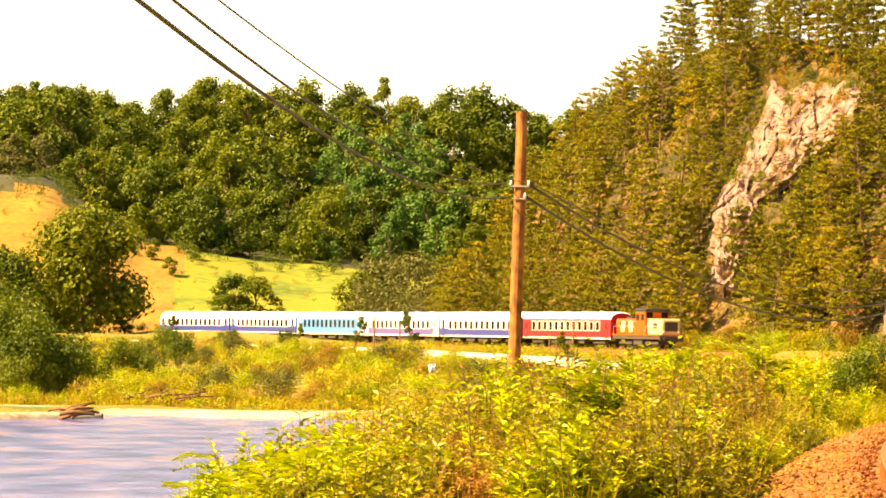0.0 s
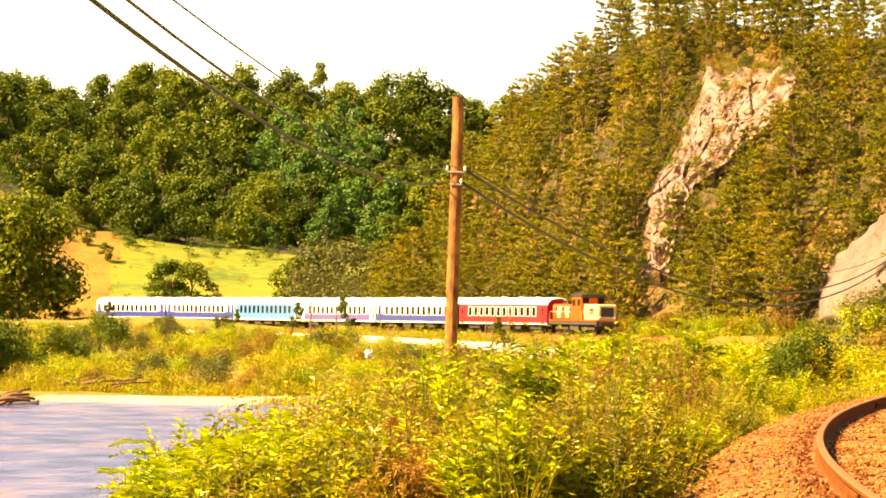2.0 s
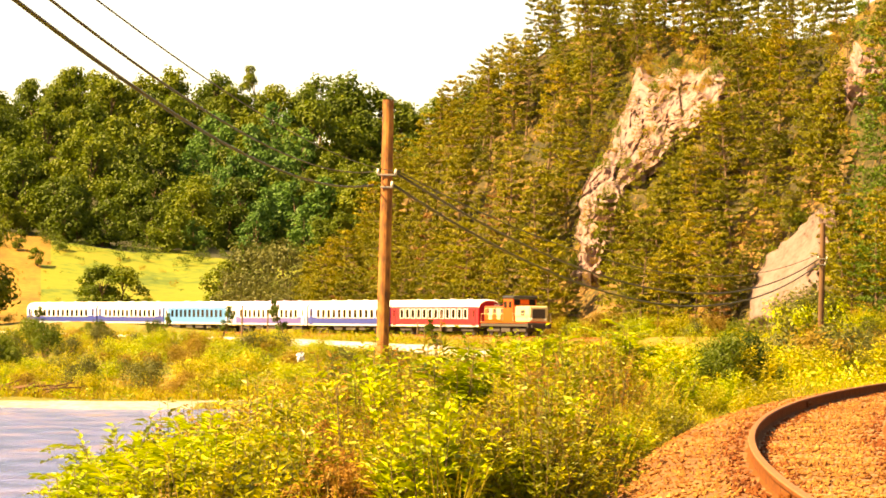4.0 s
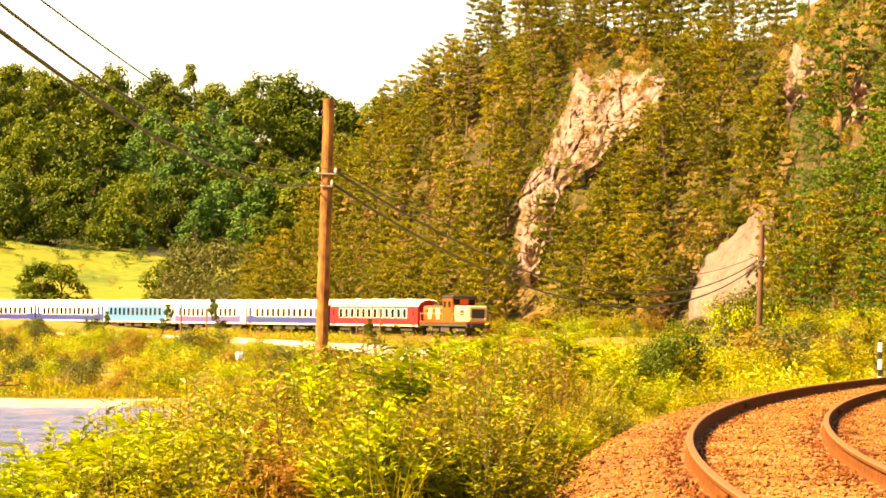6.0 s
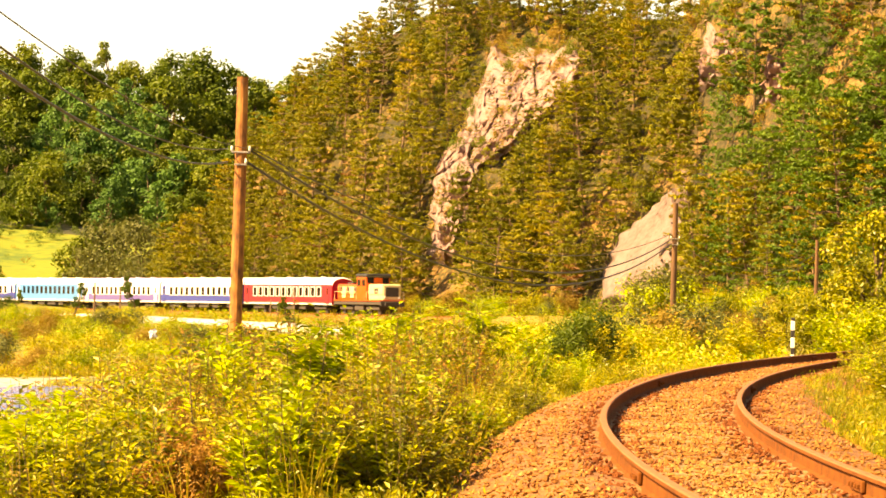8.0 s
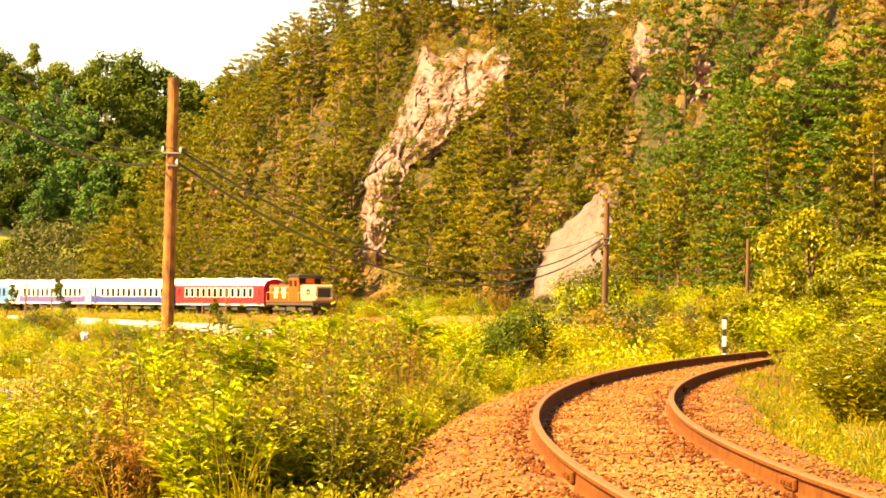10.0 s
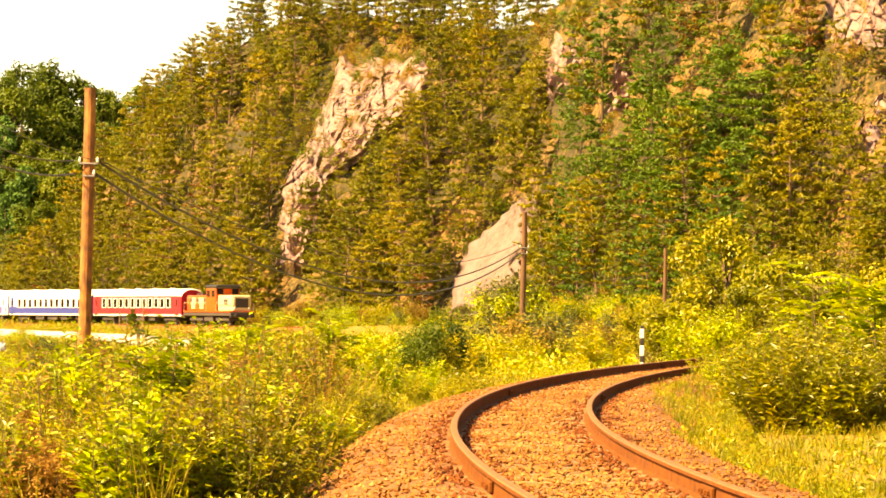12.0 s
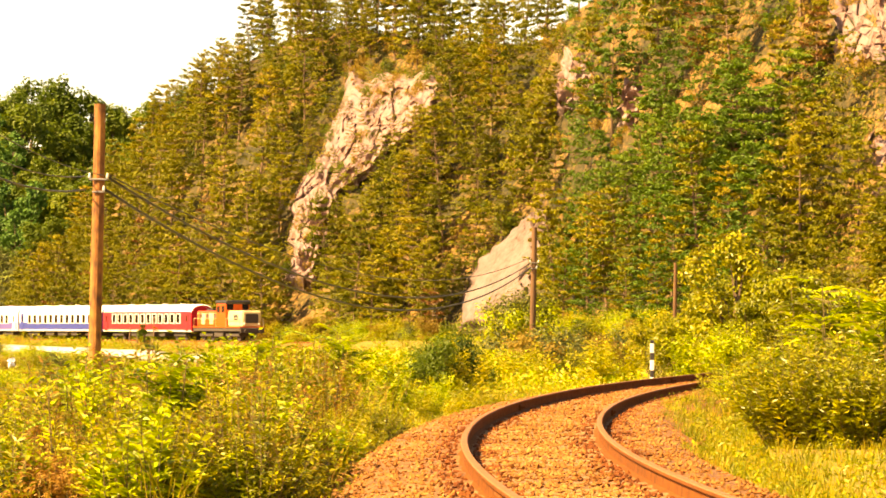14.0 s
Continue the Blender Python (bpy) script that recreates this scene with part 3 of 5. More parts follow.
def broad_tree(seed, height, spread, leaf, count, trunk_share=0.25, lumps=26, droop=0.0):
    """Meshes (trunk with limbs, crown) of one broad-leaved tree standing at the origin."""
    rng = np.random.default_rng(seed)
    sets, tips = [], []
    path, rad = limb(rng, (0, 0, -0.6), (rng.normal(0, 0.05), rng.normal(0, 0.05), 1), height * 0.85 + 0.6, height * 0.022 + 0.05, 6)
    sets.append(tube_data(path, rad, 7))
    for k in range(lumps):
        t = rng.uniform(trunk_share, 1.0)
        at = path[0].lerp(path[-1], t)
        ang = rng.uniform(0, 6.283)
        # crown widest a little below the middle
        u = (t - trunk_share) / (1 - trunk_share)
        r = spread * (math.sin(math.pi * (0.16 + 0.80 * u)) ** 0.8) * rng.uniform(0.45, 0.95)
        tip = Vector((at.x + math.cos(ang) * r, at.y + math.sin(ang) * r, height * (trunk_share + (1 - trunk_share) * u * 0.93) + rng.normal(0, 0.04 * height)))
        if k % 2 == 0:
            start = path[0].lerp(path[-1], max(0.15, t * 0.75))
            mid = start.lerp(tip, 0.55) + Vector((0, 0, 0.06 * height))
            sets.append(tube_data([start, mid, tip], [height * 0.008 + 0.02, height * 0.005 + 0.012, 0.012], 4))
        tips.append((tip, spread * rng.uniform(0.24, 0.44)))
    tips.append((path[-1] + Vector((0, 0, height * 0.08)), spread * 0.3))
    tot = sum(r * r for _, r in tips)
    cs, ns = [], []
    for tip, r in tips:
        n = max(8, int(count * r * r / tot))
        v = rng.normal(0, 1, (n, 3))
        v /= np.linalg.norm(v, axis=1)[:, None]
        rr = r * rng.uniform(0.55, 1.12, n)[:, None]
        q = v * rr * (1, 1, 0.78)
        q[:, 2] -= droop * np.abs(q[:, :2]).sum(1)
        cs.append(q + np.array(tip))
        ns.append(v + (0, 0, 0.35))
    v, f = leaves(rng, np.concatenate(cs), np.concatenate(ns), leaf, leaf * 0.72)
    return merge(*sets), (v, f)


def pine_tree(seed, height, spread, count, bare=0.3, shape=1.0):
    """Meshes of one pine: a straight trunk, whorled boughs and flat pads of needles on them."""
    rng = np.random.default_rng(seed)
    path, rad = limb(rng, (0, 0, -0.8), (rng.normal(0, 0.04), rng.normal(0, 0.04), 1), height + 0.8, height * 0.010 + 0.05, 7, 0.035)
    sets, pads = [tube_data(path, rad, 7)], []
    whorls = int(height * 1.15)
    for w in range(whorls):
        t = bare + (1 - bare) * (w + rng.uniform(0, 0.5)) / whorls
        at = path[0].lerp(path[-1], min(t, 0.99))
        u = (t - bare) / (1 - bare)
        reach = spread * ((1 - u) ** 0.5 * 0.80 + 0.16) * min(1, 0.55 + 1.6 * u) * rng.uniform(0.75, 1.1) * shape
        turn = rng.uniform(0, 6.283)
        boughs = int(rng.integers(4, 7))
        for k in range(boughs):
            ang = turn + 6.283 * k / boughs + rng.normal(0, 0.3)
            ln = reach * rng.uniform(0.6, 1.15)
            rise = rng.uniform(-0.10, 0.12) + 0.35 * u
            mid = at + Vector((math.cos(ang), math.sin(ang), rise)) * ln * 0.55
            tip = mid + Vector((math.cos(ang), math.sin(ang), rise + 0.25)) * ln * 0.45
            sets.append(tube_data([at, mid, tip], [0.030 + 0.008 * ln, 0.022, 0.010], 3))
            for s in range(1 + int(ln * 1.5)):
                f = rng.uniform(0.35, 1.05)
                pads.append((at.lerp(mid, f * 2) if f < 0.5 else mid.lerp(tip, f * 2 - 1), rng.uniform(0.30, 0.52) * (0.7 + 0.12 * spread)))
    pads.append((path[-1], 0.35))
    per = max(6, count // len(pads))
    cs, ns = [], []
    for p, r in pads:
        v = rng.normal(0, 1, (per, 3))
        v /= np.linalg.norm(v, axis=1)[:, None]
        cs.append(v * r * rng.uniform(0.25, 1.05, per)[:, None] * (1, 1, 0.36) + np.array(p) + (0, 0, 0.10))
        ns.append(v * 0.55 + (0, 0, 0.75))
    v, f = leaves(rng, np.concatenate(cs), np.concatenate(ns), 0.42, 0.15, 0.25, 0.4)
    return merge(*sets), (v, f)


def shrub(seed, height, spread, leaf, count, lumps=12, ratio=0.5):
    """A bush: stems fanning from the ground and lumps of leaves on them."""
    rng = np.random.default_rng(seed)
    sets, cs, ns = [], [], []
    for k in range(lumps):
        ang, out = rng.uniform(0, 6.283), spread * rng.uniform(0.05, 0.8)
        tip = Vector((math.cos(ang) * out, math.sin(ang) * out, height * rng.uniform(0.3, 0.92) * (1 - 0.35 * (out / spread) ** 2)))
        sets.append(tube_data([(tip.x * 0.15, tip.y * 0.15, -0.2), tip * 0.55 + Vector((0, 0, 0.1 * height)), tip], [0.02 + 0.01 * spread, 0.015, 0.005], 4))
        n = count // lumps
        r = min(spread, height) * rng.uniform(0.26, 0.46)
        v = rng.normal(0, 1, (n, 3))
        v /= np.linalg.norm(v, axis=1)[:, None]
        q = v * r * rng.uniform(0.4, 1.15, n)[:, None] + np.array(tip)
        q[:, 2] = np.abs(q[:, 2])
        cs.append(q)
        ns.append(v + (0, 0, 0.4))
    v, f = leaves(rng, np.concatenate(cs), np.concatenate(ns), leaf, leaf * ratio)
    return merge(*sets), (v, f)


def leafy_bush(seed, height, spread, leaf, shoots=46, per=34, ratio=0.42, droop=0.35):
    """A bush of arching shoots, each with leaves set along its upper part."""
    rng = np.random.default_rng(seed)
    sets, roots, dirs, sizes = [], [], [], []
    for k in range(shoots):
        a, u = rng.uniform(0, 6.283), rng.random() ** 0.7
        foot = Vector((math.cos(a) * spread * 0.25 * u, math.sin(a) * spread * 0.25 * u, -0.2))
        tip = Vector((math.cos(a) * spread * u, math.sin(a) * spread * u, height * (1 - 0.45 * u * u) * rng.uniform(0.55, 1.06)))
        mid = foot.lerp(tip, 0.55) + Vector((0, 0, 0.12 * height * u)) + Vector(rng.normal(0, 0.05, 3)) * height
        sets.append(tube_data([foot, mid, tip], [0.009, 0.006, 0.002], 3))
        t = np.linspace(0.12, 1.0, per) + rng.normal(0, 0.015, per)
        f, m, e = (np.array(q) for q in (foot, mid, tip))
        t2 = t[:, None]
        path = (1 - t2) ** 2 * f + 2 * t2 * (1 - t2) * (2 * m - (f + e) / 2) + t2 ** 2 * e
        w = np.arange(per) * 2.4 + rng.uniform(0, 6.28) + rng.normal(0, 0.35, per)
        out = np.stack([np.cos(w), np.sin(w), rng.uniform(-droop, 0.45, per)], 1) + (e - m) / np.linalg.norm(e - m) * 0.45
        roots.append(path)
        dirs.append(out / np.linalg.norm(out, axis=1)[:, None])
        sizes.append(leaf * rng.uniform(0.7, 1.25) * rng.uniform(0.75, 1.2, per) * (1.1 - 0.45 * t ** 3))
    r, d, l = np.concatenate(roots), np.concatenate(dirs), np.concatenate(sizes)[:, None]
    sd = np.cross(d, rng.normal(0, 0.35, d.shape) + (0, 0, 1))
    sd /= np.linalg.norm(sd, axis=1)[:, None] + 1e-9
    up = np.cross(sd, d)
    v = np.stack([r + d * l * 0.12, r + d * l * 0.5 + sd * l * ratio / 2 + up * l * 0.06, r + d * l * 1.1 - up * l * 0.12, r + d * l * 0.5 - sd * l * ratio / 2 + up * l * 0.06], 1).reshape(-1, 3)
    i = np.arange(len(r)) * 4
    return merge(*sets), (v, np.concatenate([np.stack([i, i + 1, i + 2], 1), np.stack([i, i + 2, i + 3], 1)]))


def plant(name, label, category, group, meshes, bark, leaf, crown_name="crown"):
    """A growing thing as an Empty with its wooden part and its leaves."""
    (tv, tf), (cv, cf) = meshes
    e = empty(name, label, category, group, at=(0, 0, -500))
    part("stem" if crown_name == "foliage" else "trunk", quads("trunk", tv, tf, bark), None, e)
    part(crown_name, array_mesh(crown_name, cv, cf, leaf), None, e)
    return e


used = set()


def put(proto, b, d, scale=1.0, turn=None, sink=0.0, squash=1.0):
    p = polar(b, d)
    m = Matrix.Translation(p - Vector((0, 0, sink))) @ pose(0, 0, 0, random.uniform(-3, 3), random.uniform(-3, 3), random.uniform(0, 360) if turn is None else turn)
    if proto.name not in used:      # the first stands in its own place
        used.add(proto.name)
        ob = proto
        ob.matrix_basis = m
    else:
        ob = copy_thing(proto, m)
    ob.scale = (scale, scale, scale * squash)
    return ob


def thicket(name, label, category, kinds, spots, mat, rng):
    """Uncounted growth as one joined mesh: each spot (bearing, distance, size) takes one of the given (verts, faces); a fourth number lifts it onto the ballast."""
    vs, fs, n = [], [], 0
    for b, d, size, *lift in spots:
        v, f = kinds[rng.integers(len(kinds))]
        a = rng.uniform(0, 6.283)
        c0, s0 = math.cos(a) * size, math.sin(a) * size
        p = polar(b, d)
        vs.append(np.asarray(v) @ np.array([(c0, s0, 0), (-s0, c0, 0), (0, 0, size)]) + (p.x, p.y, p.z - 0.05 + sum(lift)))
        fs.append(np.asarray(f) + n)
        n += len(v)
    return tagged(new(name, array_mesh(name, np.concatenate(vs), np.concatenate(fs), mat)), label, category, kind="stuff")


def tuft(seed, height, blades, width, spread=0.35):
    """Grass blades fanning from one root."""
    rng = np.random.default_rng(seed)
    vs, fs = [], []
    for k in range(blades):
        a, o, h = rng.uniform(0, 6.283), rng.uniform(0, spread), height * rng.uniform(0.5, 1.1)
        x, y, w = math.cos(a) * o, math.sin(a) * o, width * rng.uniform(0.6, 1.2)
        t = rng.uniform(0, 6.283)
        lx, ly = math.cos(a) * h * rng.uniform(0.05, 0.5), math.sin(a) * h * rng.uniform(0.05, 0.5)
        i = len(vs)
        for q in (0, 0.35, 0.7):
            k2, ww = q * q, w * (1 - 0.45 * q)
            vs += [(x + lx * k2 - math.cos(t) * ww, y + ly * k2 - math.sin(t) * ww, h * q), (x + lx * k2 + math.cos(t) * ww, y + ly * k2 + math.sin(t) * ww, h * q)]
        vs.append((x + lx, y + ly, h * 0.95))
        fs += [(i, i + 1, i + 3), (i, i + 3, i + 2), (i + 2, i + 3, i + 5), (i + 2, i + 5, i + 4), (i + 4, i + 5, i + 6)]
    return vs, fs


def weed(seed, height, count, leaf):
    """A leafy weed without counted stems."""
    rng = np.random.default_rng(seed)
    n = count
    c = rng.normal(0, 1, (n, 3)) * (0.26, 0.26, 0.2) * height + (0, 0, 0.5 * height)
    c[:, 2] = np.abs(c[:, 2])
    return leaves(rng, c, rng.normal(0, 0.6, (n, 3)) + (0, 0, 0.5), leaf, leaf * 0.45)

# broad-leaved wood on the far hill
G1 = "broad-leaved trees on the far hillside"
oaks = [plant("broadleaf_tree", "full-crowned green broad-leaved tree on the wooded hillside", "tree", G1, broad_tree(10 + k, 11 + 1.3 * k, 4.4 + 0.25 * k, 0.80, 1500), BARK, LEAF_OAK) for k in range(4)]
cool = [plant("broadleaf_tree", "dark bluish-green tree with layered boughs on the hillside", "tree", G1, broad_tree(20 + k, 12 + k, 4.0, 0.80, 1500, 0.1), BARK, LEAF_COOL) for k in range(2)]
poplar = plant("poplar_tree", "slim tall tree standing above the wooded ridge", "tree", "", broad_tree(31, 15, 2.8, 0.55, 1500, 0.3, 18), BARK, LEAF_OAK)
rng = np.random.default_rng(3)
for row, (d, n) in enumerate(((682, 34), (706, 34), (734, 36), (766, 36), (800, 38), (838, 40), (870, 36))):
    for k in range(n):
        b = -14.74 + (-3.48 - -14.74) * (k + rng.uniform(-0.4, 0.4)) / n
        if row == 0 and (b < -12.26 or (-10.64 < b < -8.06 and rng.random() < 0.3)):
            continue
        if row < 2 and b < -13.41:
            continue
        kind = cool[rng.integers(2)] if (-9.30 < b < -6.91 and row < 5 and rng.random() < 0.75) else oaks[rng.integers(4)]
        put(kind, b, d + rng.uniform(-10, 10), rng.uniform(0.85, 1.4) * (0.75 if row == 0 else 1), None, 2.2)
put(poplar, -7.68, 872, 1.25, None, 0)
put(poplar, -10.30, 872, 0.85, None, 0)
for b, s in ((-14.17, 1.15), (-14.55, 0.9), (-13.60, 0.7), (-13.33, 0.75)):
    put(poplar, b, 800, s)
# meadow trees
meadow_tree = plant("broadleaf_tree", "broad dark-green tree casting shade on the dry slope", "tree", "", broad_tree(41, 15.5, 7.4, 0.72, 8500, 0.04, 48), BARK, LEAF_OAK)
put(meadow_tree, -12.98, 548, 1.38, None, 0.3)
put(meadow_tree, -14.51, 540, 0.9, None, 0.3)
for b, d, s in ((-10.40, 552, 0.85), (-10.05, 556, 0.8), (-10.64, 560, 0.6), (-11.50, 640, 0.35), (-8.44, 538, 0.85), (-8.11, 545, 0.9), (-14.08, 600, 0.55), (-10.83, 672, 0.6), (-11.83, 655, 0.4), (-11.12, 660, 0.3), (-9.64, 600, 0.3), (-13.60, 560, 0.6), (-13.79, 540, 0.7), (-12.26, 548, 0.4), (-7.58, 540, 0.7), (-14.36, 530, 0.8)):
    put(oaks[2], b, d, s, None, 0.3, 0.8)
willow = plant("willow_tree", "pale grey-green willow bushes behind the railway", "tree", "willows", broad_tree(44, 7.0, 4.6, 0.4, 2600, 0.05, 24, 0.15), BARK, LEAF_WILLOW)
for b, d, s in ((-7.68, 512, 1.6), (-7.22, 500, 1.5), (-8.01, 520, 1.1), (-14.51, 470, 0.8), (-6.82, 480, 1.2), (-14.17, 480, 0.9)):
    put(willow, b, d, s, None, 0.2)
_far_brush = [shrub(200 + k, 2.6, 2.0, 0.34, 120, 8)[1] for k in range(3)]
thicket("brush", "green brush along the wood's lower edge", "brush", _far_brush, [(rng.uniform(-14.74, -6.91), rng.uniform(655, 700), rng.uniform(0.6, 1.3)) for k in range(190)] + [(rng.uniform(-14.74, -7.10), rng.uniform(545, 562), rng.uniform(0.3, 0.9)) for k in range(90)] + [(rng.uniform(-14.74, -8.44), rng.uniform(565, 660), rng.uniform(0.1, 0.45)) for k in range(110)], LEAF_OAK, rng)
thicket("brush", "dry orange brush on the meadow", "brush", _far_brush, [(rng.uniform(-13.60, -8.35), rng.uniform(560, 660), rng.uniform(0.12, 0.5)) for k in range(90)], LEAF_DRY, rng)

# rock faces on the right-hand hill
LEDGES = []


def rock_face(rows, proud, label, seed, rough=1.0, rim=4.0, stone=None):
    """A crag: rows of (elevation, bearing from, bearing to) from its foot upwards; it stands out of the slope and sinks back at its edges."""
    el = [r[0] for r in rows]
    nu, nv = 60, 110
    verts, faces = [], []
    for j in range(nv + 1):
        e = e0 = el[0] + (el[-1] - el[0]) * j / nv
        b0 = float(np.interp(e, el, [r[1] for r in rows])) + 0.22 * noise.noise((e * 2.2, seed, 0)) + 0.10 * noise.noise((e * 7, seed, 0))
        b1 = float(np.interp(e, el, [r[2] for r in rows])) + 0.22 * noise.noise((e * 2.2, seed, 5)) + 0.10 * noise.noise((e * 7, seed, 5))
        for i in range(nu + 1):
            b = b0 + (b1 - b0) * i / nu
            e = e0 + 0.45 * (j / nv) ** 4 * noise.noise((b * 3.1, seed, 2.0))
            # where the line of this height meets the slope
            foot = float(np.interp(b, HILL_B, HILL_D))
            lo, hi = foot - 6, foot + HILL_W
            for _ in range(16):
                mid = (lo + hi) / 2
                if hill(b, mid) - 0.6 < EYE + mid * math.tan(radians(e)):
                    lo = mid
                else:
                    hi = mid
            edge = min(i / nu, 1 - i / nu) * rim
            top = min(j / nv * 9, (1 - j / nv) * 9)
            k = smooth(0, 1, min(1.0, edge, top))
            x, z = math.radians(b) * lo, lo * math.tan(radians(e))
            big = noise.fractal((x * 0.16, z * 0.10, seed), 0.9, 2.1, 4)
            relief = 1.1 * big
            # slabs: each cell a tilted plane, parted by clefts
            for size, tall, high in ((3.0, 4.6, 0.85), (1.1, 1.6, 0.42)):
                q = Vector((x / size + 0.22 * big, z / tall + 0.18 * big, seed))
                near_d, near_p = noise.voronoi(q)
                lean = noise.cell_vector(near_p[0] * 7.3)
                relief += high * (0.9 * noise.cell(near_p[0] * 5.1) + 1.3 * (q - near_p[0]).dot(lean) - 0.9 * max(0.0, 0.10 - (near_d[1] - near_d[0])) / 0.10)
            d = lo - (proud * (1.4 * k - 0.7) + rough * relief * k)
            verts.append(polar(b, d, EYE + lo * math.tan(radians(e))))
    for j in range(nv):
        for i in range(nu):
            o = j * (nu + 1) + i
            faces.append((o, o + 1, o + nu + 2, o + nu + 1))
    ob = new("rock_face", quads("rock_face", verts, faces, stone or ROCK, rough < 0.5))
    so = ob.modifiers.new("body", "SOLIDIFY")
    so.thickness, so.offset = 1.2, -1
    pick = np.random.default_rng(int(seed))
    for k in range(int(110 * rough) if proud > 3 and rough > 0.5 else 0):      # footholds for growth, most of them high up and along the edges
        row = int(nv * (1 - pick.random() ** 1.9)) - 2
        col = int(nu * (pick.random() if row > nv * 0.6 or k % 3 == 0 else pick.beta(0.4, 0.4))) - 1
        LEDGES.append(verts[max(row, 3) * (nu + 1) + max(col, 1)])
    for k in range(int(10 * rough)):      # blocks standing out of the face
        q = verts[int(pick.integers(12, nv - 14)) * (nu + 1) + int(pick.integers(9, nu - 9))]
        bm = bmesh.new()
        bmesh.ops.create_icosphere(bm, subdivisions=2, radius=1.0)
        for v in bm.verts:
            v.co *= 0.8 + 0.55 * noise.noise(v.co * 1.3 + Vector((seed, k, 0)))
        block = part("boulder", bm, stone or ROCK, ob)
        sc = pick.uniform(0.35, 0.95)
        block.matrix_basis = Matrix.Translation(q + Vector((0, 0.25 * sc, 0))) @ pose(0, 0, 0, *pick.uniform(-40, 40, 3)) @ Matrix.Diagonal((sc * 0.8, sc * 0.7, sc * 1.5, 1))
    return tagged(ob, label, "rock face", "crags")


CRAGS = [
    ([(0.43, -2.50, -2.04), (1.10, -2.47, -1.94), (1.58, -2.46, -1.80), (2.05, -2.44, -1.58), (2.45, -2.26, -1.32), (2.80, -2.00, -0.74), (3.10, -1.92, -0.42), (3.45, -1.80, 0.12), (3.87, -1.62, 0.20), (4.33, -1.52, 0.06)], 3.4, "tall pale limestone crag breaking out of the pine slope", 1.0, 1.0, 7.0, ROCK),
    ([(-0.14, 0.44, 1.62), (0.25, 0.43, 1.70), (0.52, 0.48, 1.76), (0.81, 0.58, 1.80), (1.05, 0.70, 1.84), (1.25, 0.90, 1.86), (1.45, 1.16, 1.88), (1.68, 1.42, 1.92), (1.92, 1.66, 1.98), (2.10, 1.78, 2.06)], 3.6, "smooth pale rock buttress at the foot of the slope", 7.0, 0.16, 9.0, ROCK_SMOOTH),
    ([(3.53, 1.85, 2.16), (3.96, 2.06, 2.59), (4.44, 2.16, 2.64), (4.68, 2.16, 2.44)], 1.8, "small broken crag among pines", 12.0, 0.8, 4.0, ROCK),
    ([(3.34, 3.13, 3.50), (3.77, 3.16, 3.50), (4.15, 3.19, 3.40)], 1.6, "narrow pale crag among pines", 15.0, 0.8, 4.0, ROCK),
    ([(2.10, 7.41, 7.98), (2.82, 7.30, 7.98), (3.68, 7.41, 7.98)], 1.8, "pale crag high on the slope", 19.0, 0.8, 4.0, ROCK),
    ([(4.34, 6.65, 7.98), (4.92, 6.46, 7.98), (5.59, 6.55, 7.98)], 2.0, "reddish broken crag high on the slope", 23.0, 1.0, 4.0, ROCK),
]
for rows, proud, label, seed, rough, rim, stone in CRAGS:
    rock_face(rows, proud, label, seed, rough, rim, stone)


def on_crag(b, e, margin=0.0):
    for rows, *_ in CRAGS:
        el = [r[0] for r in rows]
        if el[0] - 0.05 < e < el[-1]:
            if float(np.interp(e, el, [r[1] for r in rows])) - margin < b < float(np.interp(e, el, [r[2] for r in rows])) + margin:
                return True
    return False


def slope_spot(b, t):
    """Distance and elevation of a place on the right-hand slope, t of the way up."""
    d = float(np.interp(b, HILL_B, HILL_D)) + HILL_W * t
    return d, math.degrees(math.atan2(hill(b, d) - 0.6 - EYE, d))


def ledge_growth(label, kinds, points, size, mat, rng):
    """Growth rooted on the ledges of the crags, as one joined mesh."""
    vs, fs, n = [], [], 0
    for p in points:
        v, f = kinds[rng.integers(len(kinds))]
        a, q = rng.uniform(0, 6.283), size * rng.uniform(0.5, 1.2)
        vs.append(np.asarray(v) @ np.array([(math.cos(a) * q, math.sin(a) * q, 0), (-math.sin(a) * q, math.cos(a) * q, 0), (0, 0, q)]) + (p.x, p.y, p.z - 0.2))
        fs.append(np.asarray(f) + n)
        n += len(v)
    return tagged(new("undergrowth", array_mesh("undergrowth", np.concatenate(vs), np.concatenate(fs), mat)), label, "undergrowth", kind="stuff")


def hides_crag(b, e, tall):
    return on_crag(b, e, -0.02) or on_crag(b, e + tall * 0.35, -0.05) or on_crag(b, e + tall * 0.7, -0.10)


# pines on the right-hand hill
G2 = "pines on the steep slope"
pines = [plant("pine_tree", "olive-green pine with bare pale trunk on the steep slope", "pine tree", G2, pine_tree(50 + k, 8.5 + 0.9 * k, 2.5 + 0.12 * k, 2300, 0.22 + 0.05 * (k % 3)), BARK_PALE, NEEDLE) for k in range(5)]
green_pines = [plant("pine_tree", "dense fresh-green pine low on the slope", "pine tree", G2, pine_tree(60 + k, 9.5 + k, 3.5, 3000, 0.05), BARK, NEEDLE_COOL) for k in range(2)]
rust_pine = plant("pine_tree", "withered rust-brown young pine", "pine tree", "withered pines", pine_tree(66, 5.5, 2.0, 700, 0.1), BARK_PALE, NEEDLE_RUST)
rng = np.random.default_rng(8)
rest = []
